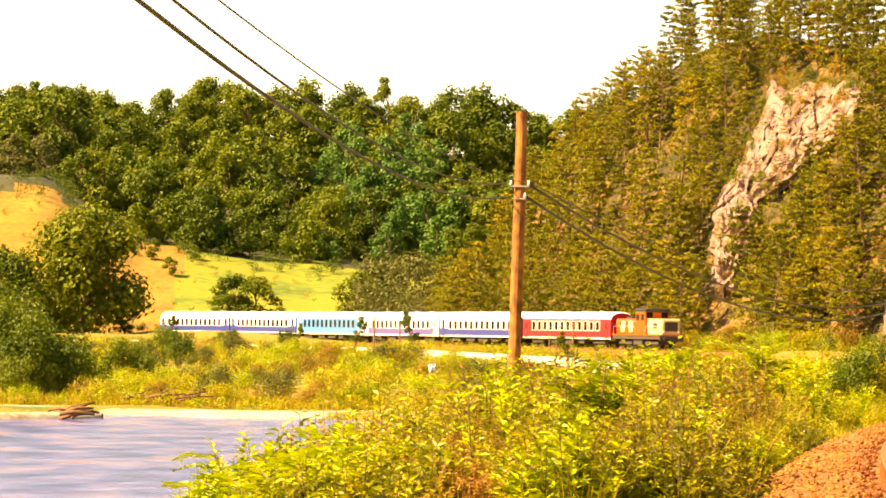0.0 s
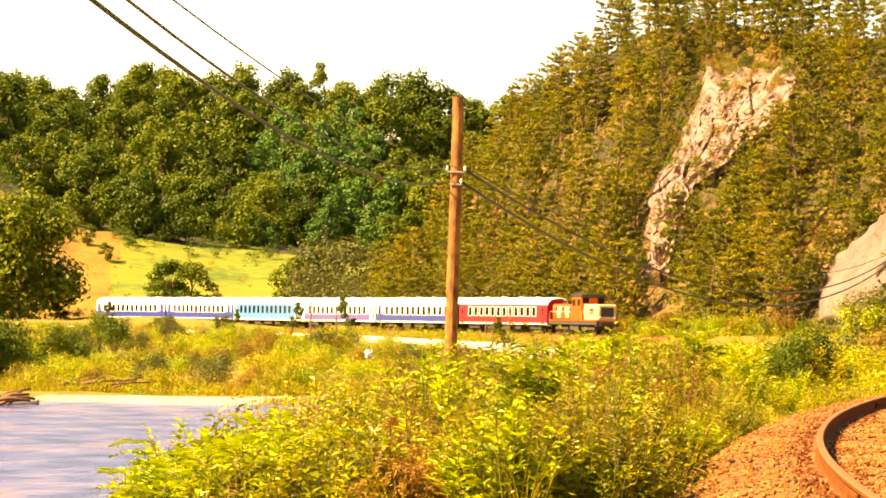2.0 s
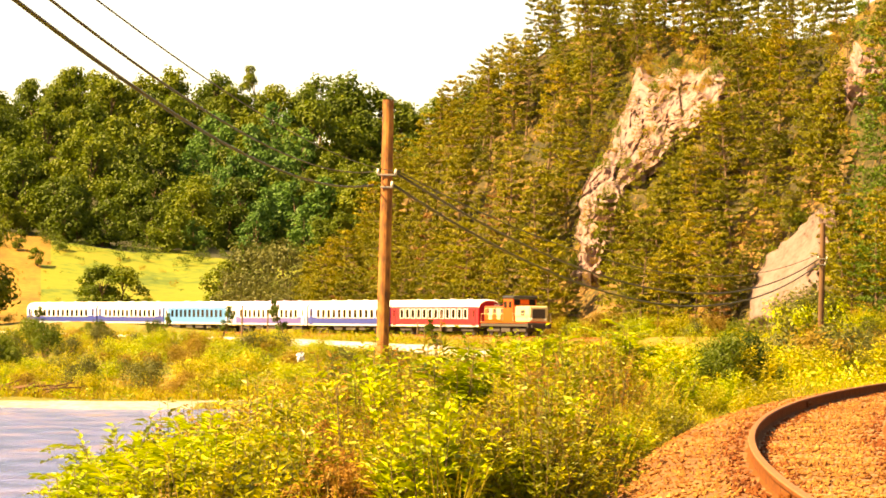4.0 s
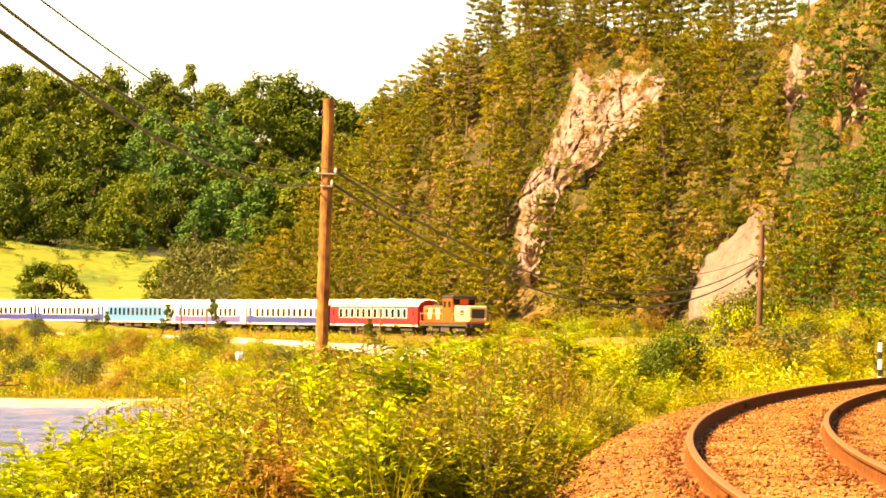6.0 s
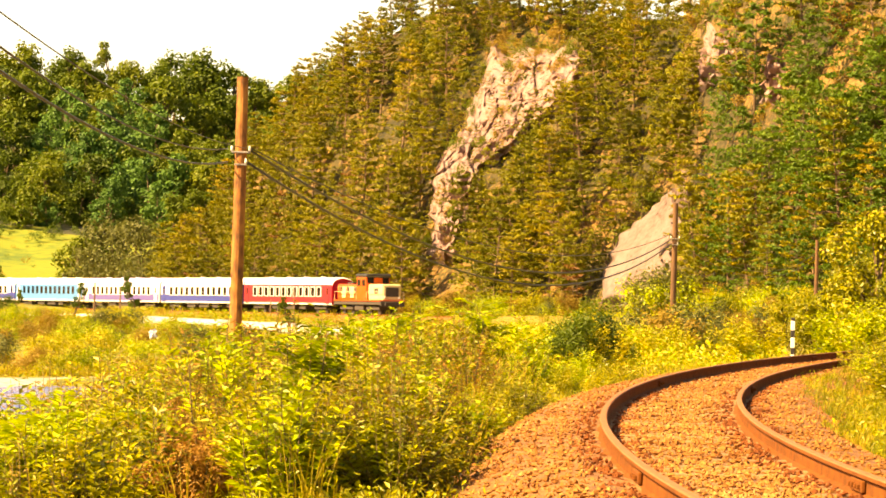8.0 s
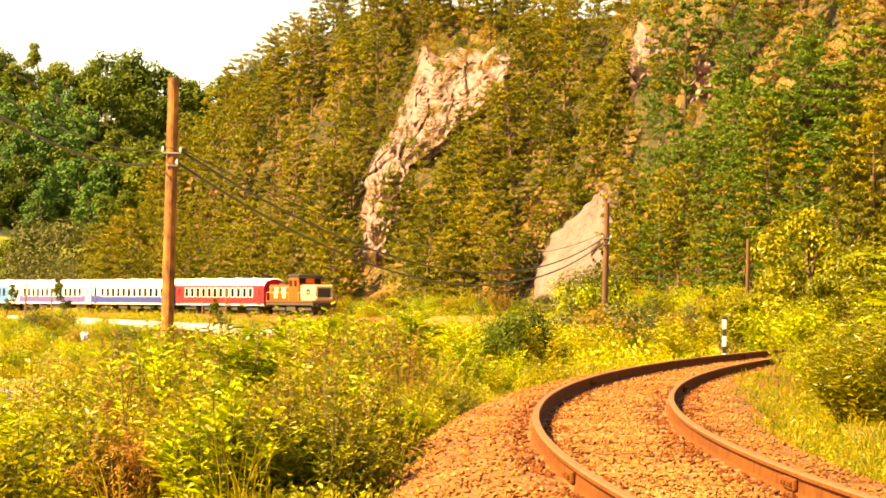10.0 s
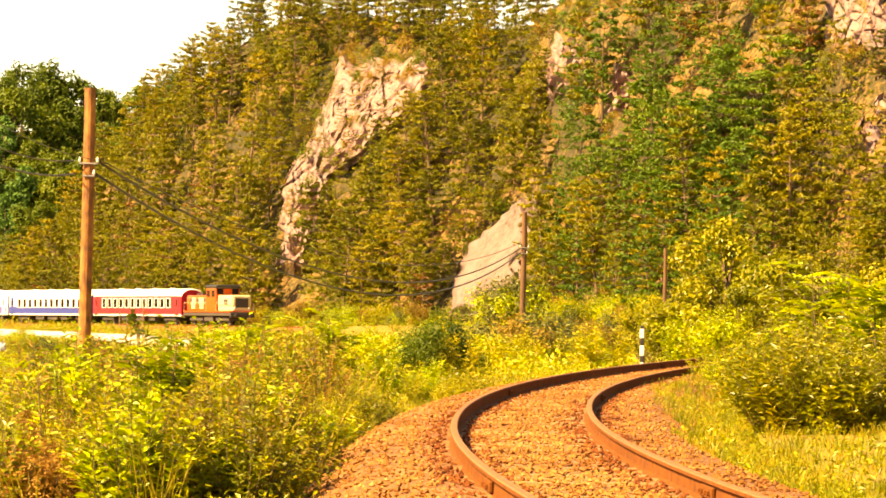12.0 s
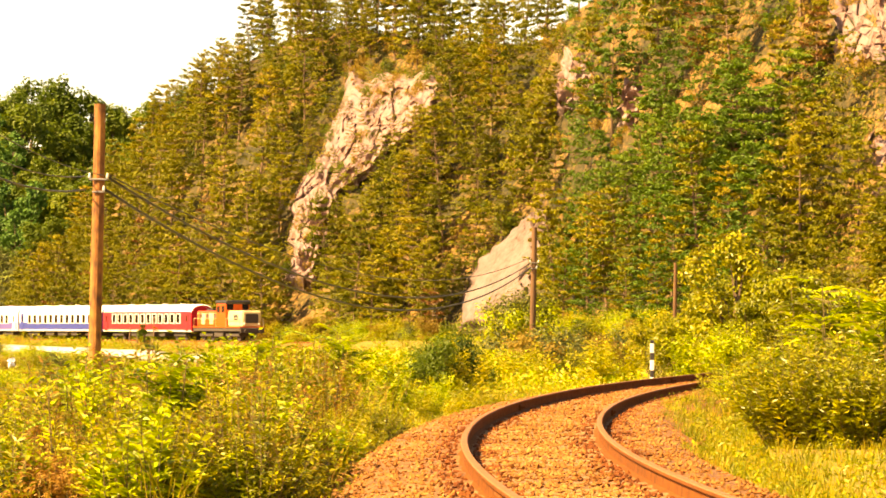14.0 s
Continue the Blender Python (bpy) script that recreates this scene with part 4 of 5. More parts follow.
for row in range(17):
    t = 0.01 + row * 0.062
    n = 44
    for k in range(n):
        b = -6.96 + (8.17 - -6.96) * (k + (row % 2) * 0.5 + rng.uniform(-0.42, 0.42)) / n
        tt = t + rng.uniform(-0.03, 0.03)
        d, e = slope_spot(b, tt)
        if tt > 0.93 and -0.04 < b < 1.68 and rng.random() < 0.5:
            continue
        s = rng.uniform(0.7, 1.25)
        if b > 1.59 and e > 2.4 and rng.random() < 0.5:
            continue
        if hides_crag(b, e, 1.25 * s):
            s *= 0.5
            if hides_crag(b, e, 1.25 * s):
                continue
        if b < -3.00 and tt > 0.75:
            s *= 0.72
        if e > 7.88 or (-0.09 < b < 0.63 and e < 1.86 and rng.random() < 0.5) or (-2.81 < b < -2.25 and e < 1.67 and rng.random() < 0.6):
            continue
        green = 2.06 < b < 6.07 and 0.81 < e < 3.20
        if rng.random() < 0.36 or tt > 0.92:
            put(green_pines[rng.integers(2)] if green else pines[rng.integers(5)], b, d, s, None, 0.2)
        else:
            rest.append((b, d, s))
_ring = []
while len(_ring) < 40:
    b, t = rng.uniform(-2.71, 2.64), rng.uniform(0.2, 0.97)
    d, e = slope_spot(b, t)
    if (on_crag(b, e, 0.45) or on_crag(b, e + 0.3, 0.3)) and not on_crag(b, e, -0.03) and not on_crag(b, e + 0.35, -0.1):
        _ring.append(1)
        put(pines[rng.integers(5)], b, d, rng.uniform(0.32, 0.55), None, 0.1)
pale = [plant("broadleaf_tree", "light yellow-green tree at the top of the dry slope", "tree", G1, broad_tree(26 + k, 10, 4.0, 0.7, 1300, 0.1), BARK, LEAF_WILLOW) for k in range(2)]
for k in range(22):
    if k < 3:
        put(pale[k % 2], (-14.22, -13.98, -13.60)[k], 805, (1.6, 1.4, 1.1)[k], None, 0.8)
    put(pale[rng.integers(2)], rng.uniform(-14.84, -12.64), rng.uniform(712, 800), rng.uniform(0.7, 1.1), None, 0.8)
_wild = [pine_tree(150 + k, 8.0, 2.6, 800, 0.08)[1] for k in range(4)]
thicket("young_pines", "dense olive-green young pines covering the slope", "pines", _wild, [r for r in rest if not (2.06 < r[0] < 6.07)], NEEDLE, rng)
thicket("young_pines", "dense fresh-green young pines low on the slope", "pines", _wild, [r for r in rest if 2.06 < r[0] < 6.07], NEEDLE_COOL, rng)
for b, e_d, s in ((0.01, 0.06, 0.95), (-0.80, 0.08, 0.7), (-3.00, 0.3, 0.8), (-0.13, 0.14, 0.7), (-6.44, 0.1, 1.1), (-5.86, 0.25, 1.2), (-5.43, 0.12, 1.0), (-5.00, 0.45, 1.1), (-4.34, 0.2, 1.2), (-6.15, 0.5, 0.9), (-3.76, 0.4, 1.1), (-4.62, 0.3, 0.9), (4.45, 0.6, 1.0), (5.21, 0.75, 1.1), (6.46, 0.5, 1.2), (7.03, 0.7, 1.0)):
    put(rust_pine, b, slope_spot(b, e_d)[0], s)
for b, t, q in ((-0.90, 0.36, 0.8), (-0.66, 0.38, 0.85), (-0.44, 0.40, 0.85), (-0.21, 0.42, 0.85), (0.03, 0.44, 0.9), (-1.07, 0.32, 0.75), (-1.28, 0.28, 0.7), (-1.45, 0.24, 0.65), (-0.37, 0.34, 0.9)):
    put(pines[rng.integers(5)], b, slope_spot(b, t)[0], q, None, 0.2)
# undergrowth on the slope
_low = [shrub(70 + k, 2.2, 1.7, 0.30, 240, 8)[1] for k in range(4)]
ledge_growth("dry yellowed tufts on the ledges of the crags", _low, LEDGES[::2], 0.62, LEAF_DRY, rng)
ledge_growth("green bushes on the ledges of the crags", _low, LEDGES[1::4], 0.85, LEAF_OAK, rng)
ledge_growth("small pines on the ledges of the crags", _wild, LEDGES[3::4], 0.48, NEEDLE, rng)
for mat, share, words in ((LEAF_OAK, 300, "green undergrowth among the pines"), (LEAF_WILLOW, 70, "pale undergrowth among the pines"), (LEAF_DRY, 110, "dry yellowed undergrowth among the pines")):
    spots = []
    for k in range(share):
        b, t = rng.uniform(-7.10, 8.17), rng.random() ** 1.2
        d, e = slope_spot(b, t)
        if not on_crag(b, e, 0.0) and not on_crag(b, e + 0.2, 0) or rng.random() < 0.2:
            spots.append((b, d - 1, rng.uniform(0.6, 1.3)))
    if mat is LEAF_DRY:
        for k in range(130):
            b = rng.uniform(1.59, 8.17)
            spots.append((b, slope_spot(b, rng.uniform(0.35, 1.0))[0] - 1, rng.uniform(0.4, 1.0)))
    for k in range(26):
        b = rng.uniform(-2.14, 0.44)
        d, e = slope_spot(b, rng.uniform(0.6, 0.98))
        if not on_crag(b, e, -0.1):
            spots.append((b, d, rng.uniform(0.4, 0.9)))
    thicket("undergrowth", words, "undergrowth", _low, spots, mat, rng)

def free(b, d, left=2.9, right=2.7):
    g, _ = track_gap(math.sin(radians(b)) * d, math.cos(radians(b)) * d)
    return g < -left or g > right


def on_road(b, d):
    x, y = math.sin(radians(b)) * d, math.cos(radians(b)) * d
    return min((p.x - x) ** 2 + (p.y - y) ** 2 for p in _road) < 56


# bright shrubs along the railway's far side and in the field before it
G3 = "shrubs in the valley"
field = [plant("shrub", "bright yellow-green shrub in the rough field", "shrub", G3, shrub(80 + k, 2.6, 2.0, 0.19, 1500, 14), STEM, (LEAF_LUSH, LEAF_NEAR, LEAF_WILLOW, LEAF_DRY)[k], "foliage") for k in range(4)]
for k in range(110):
    b = rng.uniform(-6.91, 4.45)
    if 0.15 < b < 1.97:
        continue
    foot = float(np.interp(b, HILL_B, HILL_D))
    put(field[rng.choice(4, p=(0.4, 0.35, 0.1, 0.15))], b, foot - rng.uniform(-3, 6), rng.uniform(0.6, 1.3))
for k in range(150):
    b = rng.uniform(-14.94, -3.48)
    d = rng.uniform(176, 300)
    if on_road(b, d) or on_road(b, d + 12):
        continue
    put(field[rng.choice(4, p=(0.2, 0.35, 0.2, 0.25))], b, d, rng.uniform(0.35, 0.75), None, 0.1, 0.8)
for k in range(70):
    b = rng.uniform(-14.94, -4.34)
    d = rng.uniform(180, 290)
    if on_road(b, d) or on_road(b, d + 15):
        continue
    put(field[rng.choice(4, p=(0.35, 0.35, 0.25, 0.05))], b, d, rng.uniform(0.55, 0.85), None, 0.1, 0.85)
for b, d, q in ((0.63, 122, 0.85), (0.92, 126, 1.0), (1.16, 130, 1.15), (1.44, 132, 1.2), (1.73, 128, 1.2), (2.01, 132, 1.1), (2.30, 130, 1.0), (2.59, 136, 0.95), (2.92, 140, 0.9), (1.35, 116, 0.95), (1.92, 114, 0.95), (1.63, 112, 0.9), (3.21, 146, 0.9), (1.01, 112, 0.75), (2.25, 116, 0.75)):
    put(field[rng.choice((1, 2, 3))], b, d, q, None, 0.1)
for k in range(9):
    b = 0.42 + (1.73 - 0.42) * k / 8
    put(field[k % 2], b, float(np.interp(b, HILL_B, HILL_D)) - 8, 0.45 + 0.1 * (k % 3), None, 0.1)
for k in range(10):      # thicket before the buttress
    put(field[(0, 2, 0, 1)[k % 4]], 1.2 + 0.085 * k, float(np.interp(1.5, HILL_B, HILL_D)) - 5 - 2 * (k % 3), 1.35 + 0.22 * (k % 3), None, 0.1)
dark = plant("shrub", "dark-green rounded shrub on the river bank", "shrub", G3, shrub(90, 3.2, 1.7, 0.2, 2200, 18), STEM, LEAF_OAK, "foliage")
for b, d, s in ((-12.23, 205, 1.0), (-12.12, 207, 0.8), (-14.17, 184, 1.2), (-13.79, 190, 1.1), (-13.41, 186, 0.8), (-14.36, 205, 1.8), (-10.45, 330, 0.7), (-11.35, 240, 0.9), (-14.08, 180, 0.8), (-13.60, 184, 0.7), (-14.51, 190, 1.6), (-11.59, 250, 0.9), (-9.54, 385, 0.7), (-10.64, 380, 0.6), (-14.55, 215, 2.0), (-13.22, 200, 1.0), (-12.93, 205, 0.8), (0.12, 79, 0.50), (0.38, 81, 0.52), (-0.12, 83, 0.46), (0.58, 84, 0.42), (-13.69, 186, 1.5), (-14.08, 190, 1.7), (-13.36, 190, 1.2)):
    put(dark, b, d, s)


# weeds over the field
_weeds = [weed(300 + k, 1.0, 26, 0.20) for k in range(5)]
_tall = [tuft(310 + k, 1.0, 10, 0.035) for k in range(4)]
for mat, kinds, n, words in ((LEAF_NEAR, _weeds, 5400, "yellow-green weeds over the rough field"), (LEAF_DRY, _weeds, 1300, "dry brownish weeds over the rough field"), (LEAF_LUSH, _weeds, 3800, "fresh green weeds over the rough field"), (GRASS, _tall, 1300, "tall dry grass over the rough field")):
    spots = []
    while len(spots) < n:
        b, d = rng.uniform(-14.94, 3.30), 135 + 300 * rng.random() ** 1.1
        patch = noise.noise((math.sin(radians(b)) * d * 0.07, d * 0.05, n * 0.1))
        if free(b, d) and (d > 173 or b > -6.91) and not on_road(b, d) and patch > rng.uniform(-0.5, 0.3):
            spots.append((b, d, rng.uniform(0.5, 1.25) * (0.65 + 1.1 * max(patch, 0))))
    thicket("weeds", words, "weeds", kinds, spots, mat, rng)

spots = []
while len(spots) < 2600:
    b, d = rng.uniform(-3.38, 3.50), rng.uniform(58, 210)
    g, _ = track_gap(math.sin(radians(b)) * d, math.cos(radians(b)) * d)
    if g < -2.4:
        spots.append((b, d, rng.uniform(0.45, 1.0) * smooth(1.5, 9, -g) + 0.15))
thicket("weeds", "rank yellow-green weeds between track and road", "weeds", _weeds, spots[:1500], LEAF_NEAR, rng)
thicket("weeds", "rank fresh-green weeds between track and road", "weeds", _weeds, spots[1500:], LEAF_LUSH, rng)

# grass along the far shore
_shore = [(rng.uniform(-15.03, -6.91), rng.uniform(175.5, 186), rng.uniform(0.35, 0.8)) for k in range(1100)]
thicket("grass", "dry orange-yellow grass along the far shore", "grass", _tall, _shore[:700], GRASS, rng)
thicket("weeds", "low brownish weeds along the far shore", "weeds", _weeds, _shore[700:], LEAF_DRY, rng)
# ---- growth close by ----
G4 = "bushes on the near bank"
near = [plant("bush", ("leafy yellow-green bush on the river bank", "fresh green bush on the river bank", "leafy olive bush on the river bank", "drying yellow bush on the river bank", "withered reddish bush on the river bank")[k], "bush", G4,
              leafy_bush(100 + k, 1.25, 0.75, (0.100, 0.125, 0.095, 0.085, 0.080)[k], (46, 40, 54, 40, 34)[k], 34, (0.44, 0.5, 0.44, 0.36, 0.3)[k]), STEM, (LEAF_NEAR, LEAF_LUSH, LEAF_OLIVE, LEAF_DRY, LEAF_RED)[k], "foliage") for k in range(5)]
rng = np.random.default_rng(12)


def crown_line(b, d):
    """Height that the growth on the near bank reaches: highest below the pole and before the bend, lower towards the water and the viewpoint."""
    e = float(np.interp(b, [-11.4, -10.2, -7.85, -6.5, -5.55, -4.5, -3.0, -2.1, -1.2, -0.5], [-2.75, -2.25, -1.62, -1.12, -0.78, -0.86, -0.62, -0.46, -0.85, -1.3]))
    return EYE + d * math.tan(radians(e + 0.12 - 0.6 * (1 - smooth(26, 50, d))))


def bank(n, d0, d1, b0, b1, s0, s1, weights, line=False):
    k = 0
    while k < n:
        d, b = rng.uniform(d0, d1), rng.uniform(b0, b1)
        if free(b, d, 2.0, 2.4):
            q = rng.uniform(s0, s1)
            if line:
                q = min(max((crown_line(b, d) - polar(b, d).z) / 1.02 * q, 0.5), 2.2)
            put(near[rng.choice(5, p=weights)], b, d, q, None, 0.12)
            k += 1


W1, W2 = (0.27, 0.15, 0.35, 0.11, 0.12), (0.2, 0.55, 0.15, 0.05, 0.05)
bank(80, 27, 46, -9.4, -2.6, 0.75, 1.05, W1, True)
bank(26, 28, 44, -10.4, -8.2, 0.8, 1.05, W2, True)
bank(80, 44, 66, -8.4, -1.6, 0.8, 1.1, W1, True)
bank(40, 30, 62, -3.86, -0.61, 0.55, 0.9, W1)
bank(10, 27, 35, -10.5, -9.3, 0.8, 1.05, W2, True)
# bushes farther off and low growth along the ballast's foot
_copse = [[leafy_bush(130 + 3 * k + j, 1.25, 0.75, (0.11, 0.125, 0.10)[k], 40, 30, 0.45)[1] for j in range(2)] for k in range(3)]
_stand = [[], [], []]
for n, d0, d1, b0, b1, s0, s1, g0, g1 in ((46, 72, 130, -4.34, 0.53, 0.9, 1.4, -99, -2.9), (34, 95, 150, -0.04, 3.11, 1.1, 1.6, -99, -2.9), (16, 95, 140, 4.31, 6.84, 1.2, 1.9, -99, 99), (64, 26, 95, -4.4, 1.2, 0.4, 0.75, -3.6, -2.05)):
    for k in range(n * 6):
        b, d = rng.uniform(b0, b1), rng.uniform(d0, d1)
        g, _ = track_gap(math.sin(radians(b)) * d, math.cos(radians(b)) * d)
        if g0 < g < g1 and abs(g) > 2.05 and rng.random() < 0.35:
            _stand[rng.choice(3, p=(0.38, 0.28, 0.34))].append((b, d, rng.uniform(s0, s1)))
for kinds, spots, mat, words in zip(_copse, _stand, (LEAF_NEAR, LEAF_LUSH, LEAF_OLIVE), ("yellow-green bushes between track and road", "fresh green bushes between track and road", "olive bushes between track and road")):
    thicket("bushes", words, "bushes", kinds, spots, mat, rng)
# right of the track: a dark-leaved thicket close by, taller yellow-green growth behind it
sallow = plant("bush", "broad bush with long mid-green leaves beside the track", "bush", G4, leafy_bush(120, 1.7, 1.0, 0.15, 70, 40, 0.34), STEM, LEAF_OLIVE, "foliage")
for b, d, q in ((6.05, 47, 0.98), (6.55, 46.5, 0.90), (7.0, 48, 0.92), (6.3, 52, 1.05), (7.4, 46, 0.85), (7.8, 49, 1.0), (5.9, 56, 0.95), (6.9, 54, 1.1), (7.5, 55, 1.15)):
    put(sallow, b, d, q, None, 0.1)
for b, d, q, k in ((4.75, 71, 0.75, 0), (5.05, 66, 0.8, 1), (5.35, 62, 0.85, 0), (5.2, 74, 1.0, 2), (5.6, 68, 1.1, 1), (4.95, 78, 0.9, 0), (5.5, 58, 0.6, 1), (5.75, 63, 1.2, 1), (6.2, 66, 1.4, 2), (6.6, 64, 1.5, 1), (7.1, 62, 1.6, 2), (7.6, 60, 1.6, 1), (8.0, 60, 1.7, 0), (6.9, 72, 1.7, 2), (7.4, 75, 1.8, 0), (5.9, 80, 1.4, 2)):
    put(near[k], b, d, q, None, 0.1)
golden = plant("broadleaf_tree", "bushy yellowing olive-green tree beside the bend of the track", "tree", "trees beside the bend", broad_tree(46, 5.0, 1.75, 0.17, 5200, 0.06, 30), BARK, LEAF_OLIVE)
for b, d, q in ((5.15, 112, 0.98), (4.75, 122, 0.66), (7.55, 98, 0.80)):
    put(golden, b, d, q, None, 0.15)
olive_tree = plant("broadleaf_tree", "bushy olive-green tree beside the bend of the track", "tree", "trees beside the bend", broad_tree(47, 5.0, 1.75, 0.17, 5200, 0.06, 30), BARK, LEAF_OLIVE)
for b, d, q in ((5.6, 116, 0.78), (6.3, 108, 0.74), (6.9, 100, 0.72), (8.0, 94, 0.85), (5.9, 128, 0.85), (4.9, 104, 0.55), (4.3, 134, 0.6), (3.9, 142, 0.55)):
    put(olive_tree, b, d, q, None, 0.15)
# grass and low weeds along the line
_nt = [tuft(330 + k, 0.32, 14, 0.010, 0.14) for k in range(4)]
_nw = [weed(340 + k, 0.42, 16, 0.085) for k in range(4)]
for mat, kinds, n, words in ((GRASS, _nt, 2600, "dry yellow grass beside the track"), (GRASS_GREEN, _nt, 2200, "green grass beside the track"), (LEAF_NEAR, _nw, 2600, "low yellow-green weeds beside the track")):
    spots = []
    while len(spots) < n:
        b, d = rng.uniform(-8.44, 8.17), 22 + 140 * rng.random() ** 1.5
        g, _ = track_gap(math.sin(radians(b)) * d, math.cos(radians(b)) * d)
        if -14 < g < -1.75 - 0.6 * rng.random() or 1.5 + rng.random() < g < 9:
            spots.append((b, d, rng.uniform(0.35, 0.95)))
    thicket("grass", words, "grass", kinds, spots, mat, rng)


thicket("weeds", "small weeds growing in the ballast", "weeds", _nw, [(math.degrees(math.atan2(p.x + o, p.y)), math.hypot(p.x + o, p.y), rng.uniform(0.25, 0.55)) for p, o in ((TRACK[int(i)], float(a)) for i, a in zip(rng.integers(NEAR0 + 10, NEAR0 + 120, 46), rng.uniform(-1.5, 1.6, 46)))], LEAF_NEAR, rng)

# growth creeping up the inner shoulder of the ballast
verge = np.random.default_rng(77)
for mat, kinds, n, words in ((GRASS_GREEN, _nt, 900, "short green grass on the ballast shoulder"), (LEAF_NEAR, _nw, 1000, "creeping yellow-green weeds on the ballast shoulder"), (GRASS, _nt, 500, "short dry grass on the ballast shoulder")):
    spots = []
    while len(spots) < n:
        d = 30 + 75 * verge.random() ** 1.3
        b = verge.uniform(1.11, 8.17)
        x, y = math.sin(radians(b)) * d, math.cos(radians(b)) * d
        g, _ = track_gap(x, y)
        bare = 1.75 - 0.7 * smooth(40, 62, d) + 0.3 * noise.noise((x * 0.5, y * 0.3, 2.0))
        if bare + 0.4 * verge.random() < g < 2.9:
            spots.append((b, d, verge.uniform(0.3, 0.62), 0.33 * (1 - smooth(1.5, 2.4, g))))
    thicket("grass" if kinds is _nt else "weeds", words, "grass" if kinds is _nt else "weeds", kinds, spots, mat, verge)


def fern_bush(seed, height, stems, fronds, leaflet):
    """Upright shoots bearing long feathered leaves."""
    rng = np.random.default_rng(seed)
    sets, cs, ns, ax = [], [], [], []
    vs, fs = [], []
    for k in range(stems):
        a, o = rng.uniform(0, 6.283), rng.uniform(0, 0.25) * height
        top = Vector((math.cos(a) * o * 1.8, math.sin(a) * o * 1.8, height * rng.uniform(0.65, 1.0)))
        foot = Vector((math.cos(a) * o, math.sin(a) * o, -0.15))
        sets.append(tube_data([foot, foot.lerp(top, 0.5), top], [0.014, 0.010, 0.004], 5))
        for q in range(fronds):
            at = foot.lerp(top, 0.35 + 0.65 * (q + 1) / fronds)
            w = rng.uniform(0, 6.283)
            ln = height * rng.uniform(0.22, 0.36)
            out = Vector((math.cos(w), math.sin(w), rng.uniform(0.1, 0.7))).normalized()
            side = out.cross(Vector((0, 0, 1))).normalized()
            end = at + out * ln - Vector((0, 0, 0.25 * ln))
            sets.append(tube_data([at, at.lerp(end, 0.5) + Vector((0, 0, 0.08 * ln)), end], [0.005, 0.004, 0.002], 3))
            for m in range(7):
                root = at.lerp(end, 0.2 + 0.12 * m) + Vector((0, 0, 0.06 * ln * (1 - abs(m - 3) / 3)))
                for sgn in (-1, 1):
                    d = (side * sgn + out * 0.45 + Vector((0, 0, rng.uniform(-0.35, 0.1)))).normalized()
                    l = leaflet * rng.uniform(0.7, 1.15) * (1 - 0.05 * m)
                    wd = d.cross(Vector((0, 0, 1))).normalized() * l * 0.18
                    i = len(vs)
                    vs += [root, root + d * l * 0.4 + wd + Vector((0, 0, 0.02)), root + d * l, root + d * l * 0.4 - wd + Vector((0, 0, 0.02))]
                    fs += [(i, i + 1, i + 2), (i, i + 2, i + 3)]
    return merge(*sets), (np.array([tuple(v) for v in vs]), np.array(fs))


shoots = [plant("sapling", "young shoots with long feathered bright-green leaves", "sapling", "saplings", fern_bush(400 + k, 1.25, 8, 9, 0.17), STEM, LEAF_LUSH, "foliage") for k in range(2)]
shoots.append(plant("sapling", "young shoots with long feathered olive-green leaves", "sapling", "saplings", fern_bush(405, 1.25, 8, 10, 0.13), STEM, LEAF_OLIVE, "foliage"))
for b, d, s in ((-11.05, 31, 0.85), (-10.85, 29, 0.85), (-10.54, 28, 0.95), (-10.06, 28, 1.0), (-9.35, 28, 1.0), (-8.92, 28, 1.0), (-10.73, 32, 1.05), (-10.35, 30, 1.0), (-9.87, 33, 1.15), (-9.54, 29, 1.0), (-9.21, 34, 1.2), (-8.73, 31, 1.1), (-10.21, 36, 1.15), (-6.91, 30, 0.9), (-4.62, 36, 1.2), (-3.48, 42, 1.1),
                (6.72, 60, 1.9), (7.03, 58, 2.0), (7.70, 52, 1.8), (6.35, 90, 2.2), (-2.95, 62, 1.45), (-2.65, 66, 1.3), (-3.2, 58, 1.2), (-5.5, 50, 1.15), (-5.2, 46, 1.0), (-1.76, 80, 1.7), (-1.49, 74, 1.5)):
    put(shoots[2 if b > 3.97 and rng.random() < 0.7 else rng.integers(2)], b, d, s, None, 0.05)
broad = plant("bush", "bush with large round dark-green leaves on the bank", "bush", G4, leafy_bush(109, 1.1, 0.6, 0.135, 30, 22, 0.66), STEM, LEAF_OLIVE, "foliage")
for b, d, s in ((-7.63, 28, 1.15), (-7.25, 28.5, 1.15), (-7.96, 29, 1.1), (-9.68, 30, 0.8), (-3.00, 40, 1.1), (-5.10, 33, 1.0), (-3.6, 34, 1.0), (-2.5, 48, 1.3), (6.65, 47, 1.2), (7.22, 46, 1.1)):
    put(broad, b, d, s, None, 0.1)
reds = plant("bush", "withered orange-brown weeds on the river bank", "bush", G4, shrub(108, 1.1, 0.5, 0.075, 1500, 16, 0.35), STEM, LEAF_RED, "foliage")
for b, d, s in ((-7.44, 28, 0.75), (-7.10, 28, 0.7), (-6.67, 28, 0.75), (-6.25, 28, 0.7), (-5.67, 29, 0.7), (-5.19, 28, 0.6), (-8.39, 29, 0.6), (-6.91, 30, 0.85), (-6.44, 29, 0.8), (-6.05, 31, 0.7), (-7.63, 33, 0.8), (-10.64, 31, 0.6), (-7.20, 36, 1.0), (-6.63, 38, 1.05)):
    put(reds, b, d, s, None, 0.1)


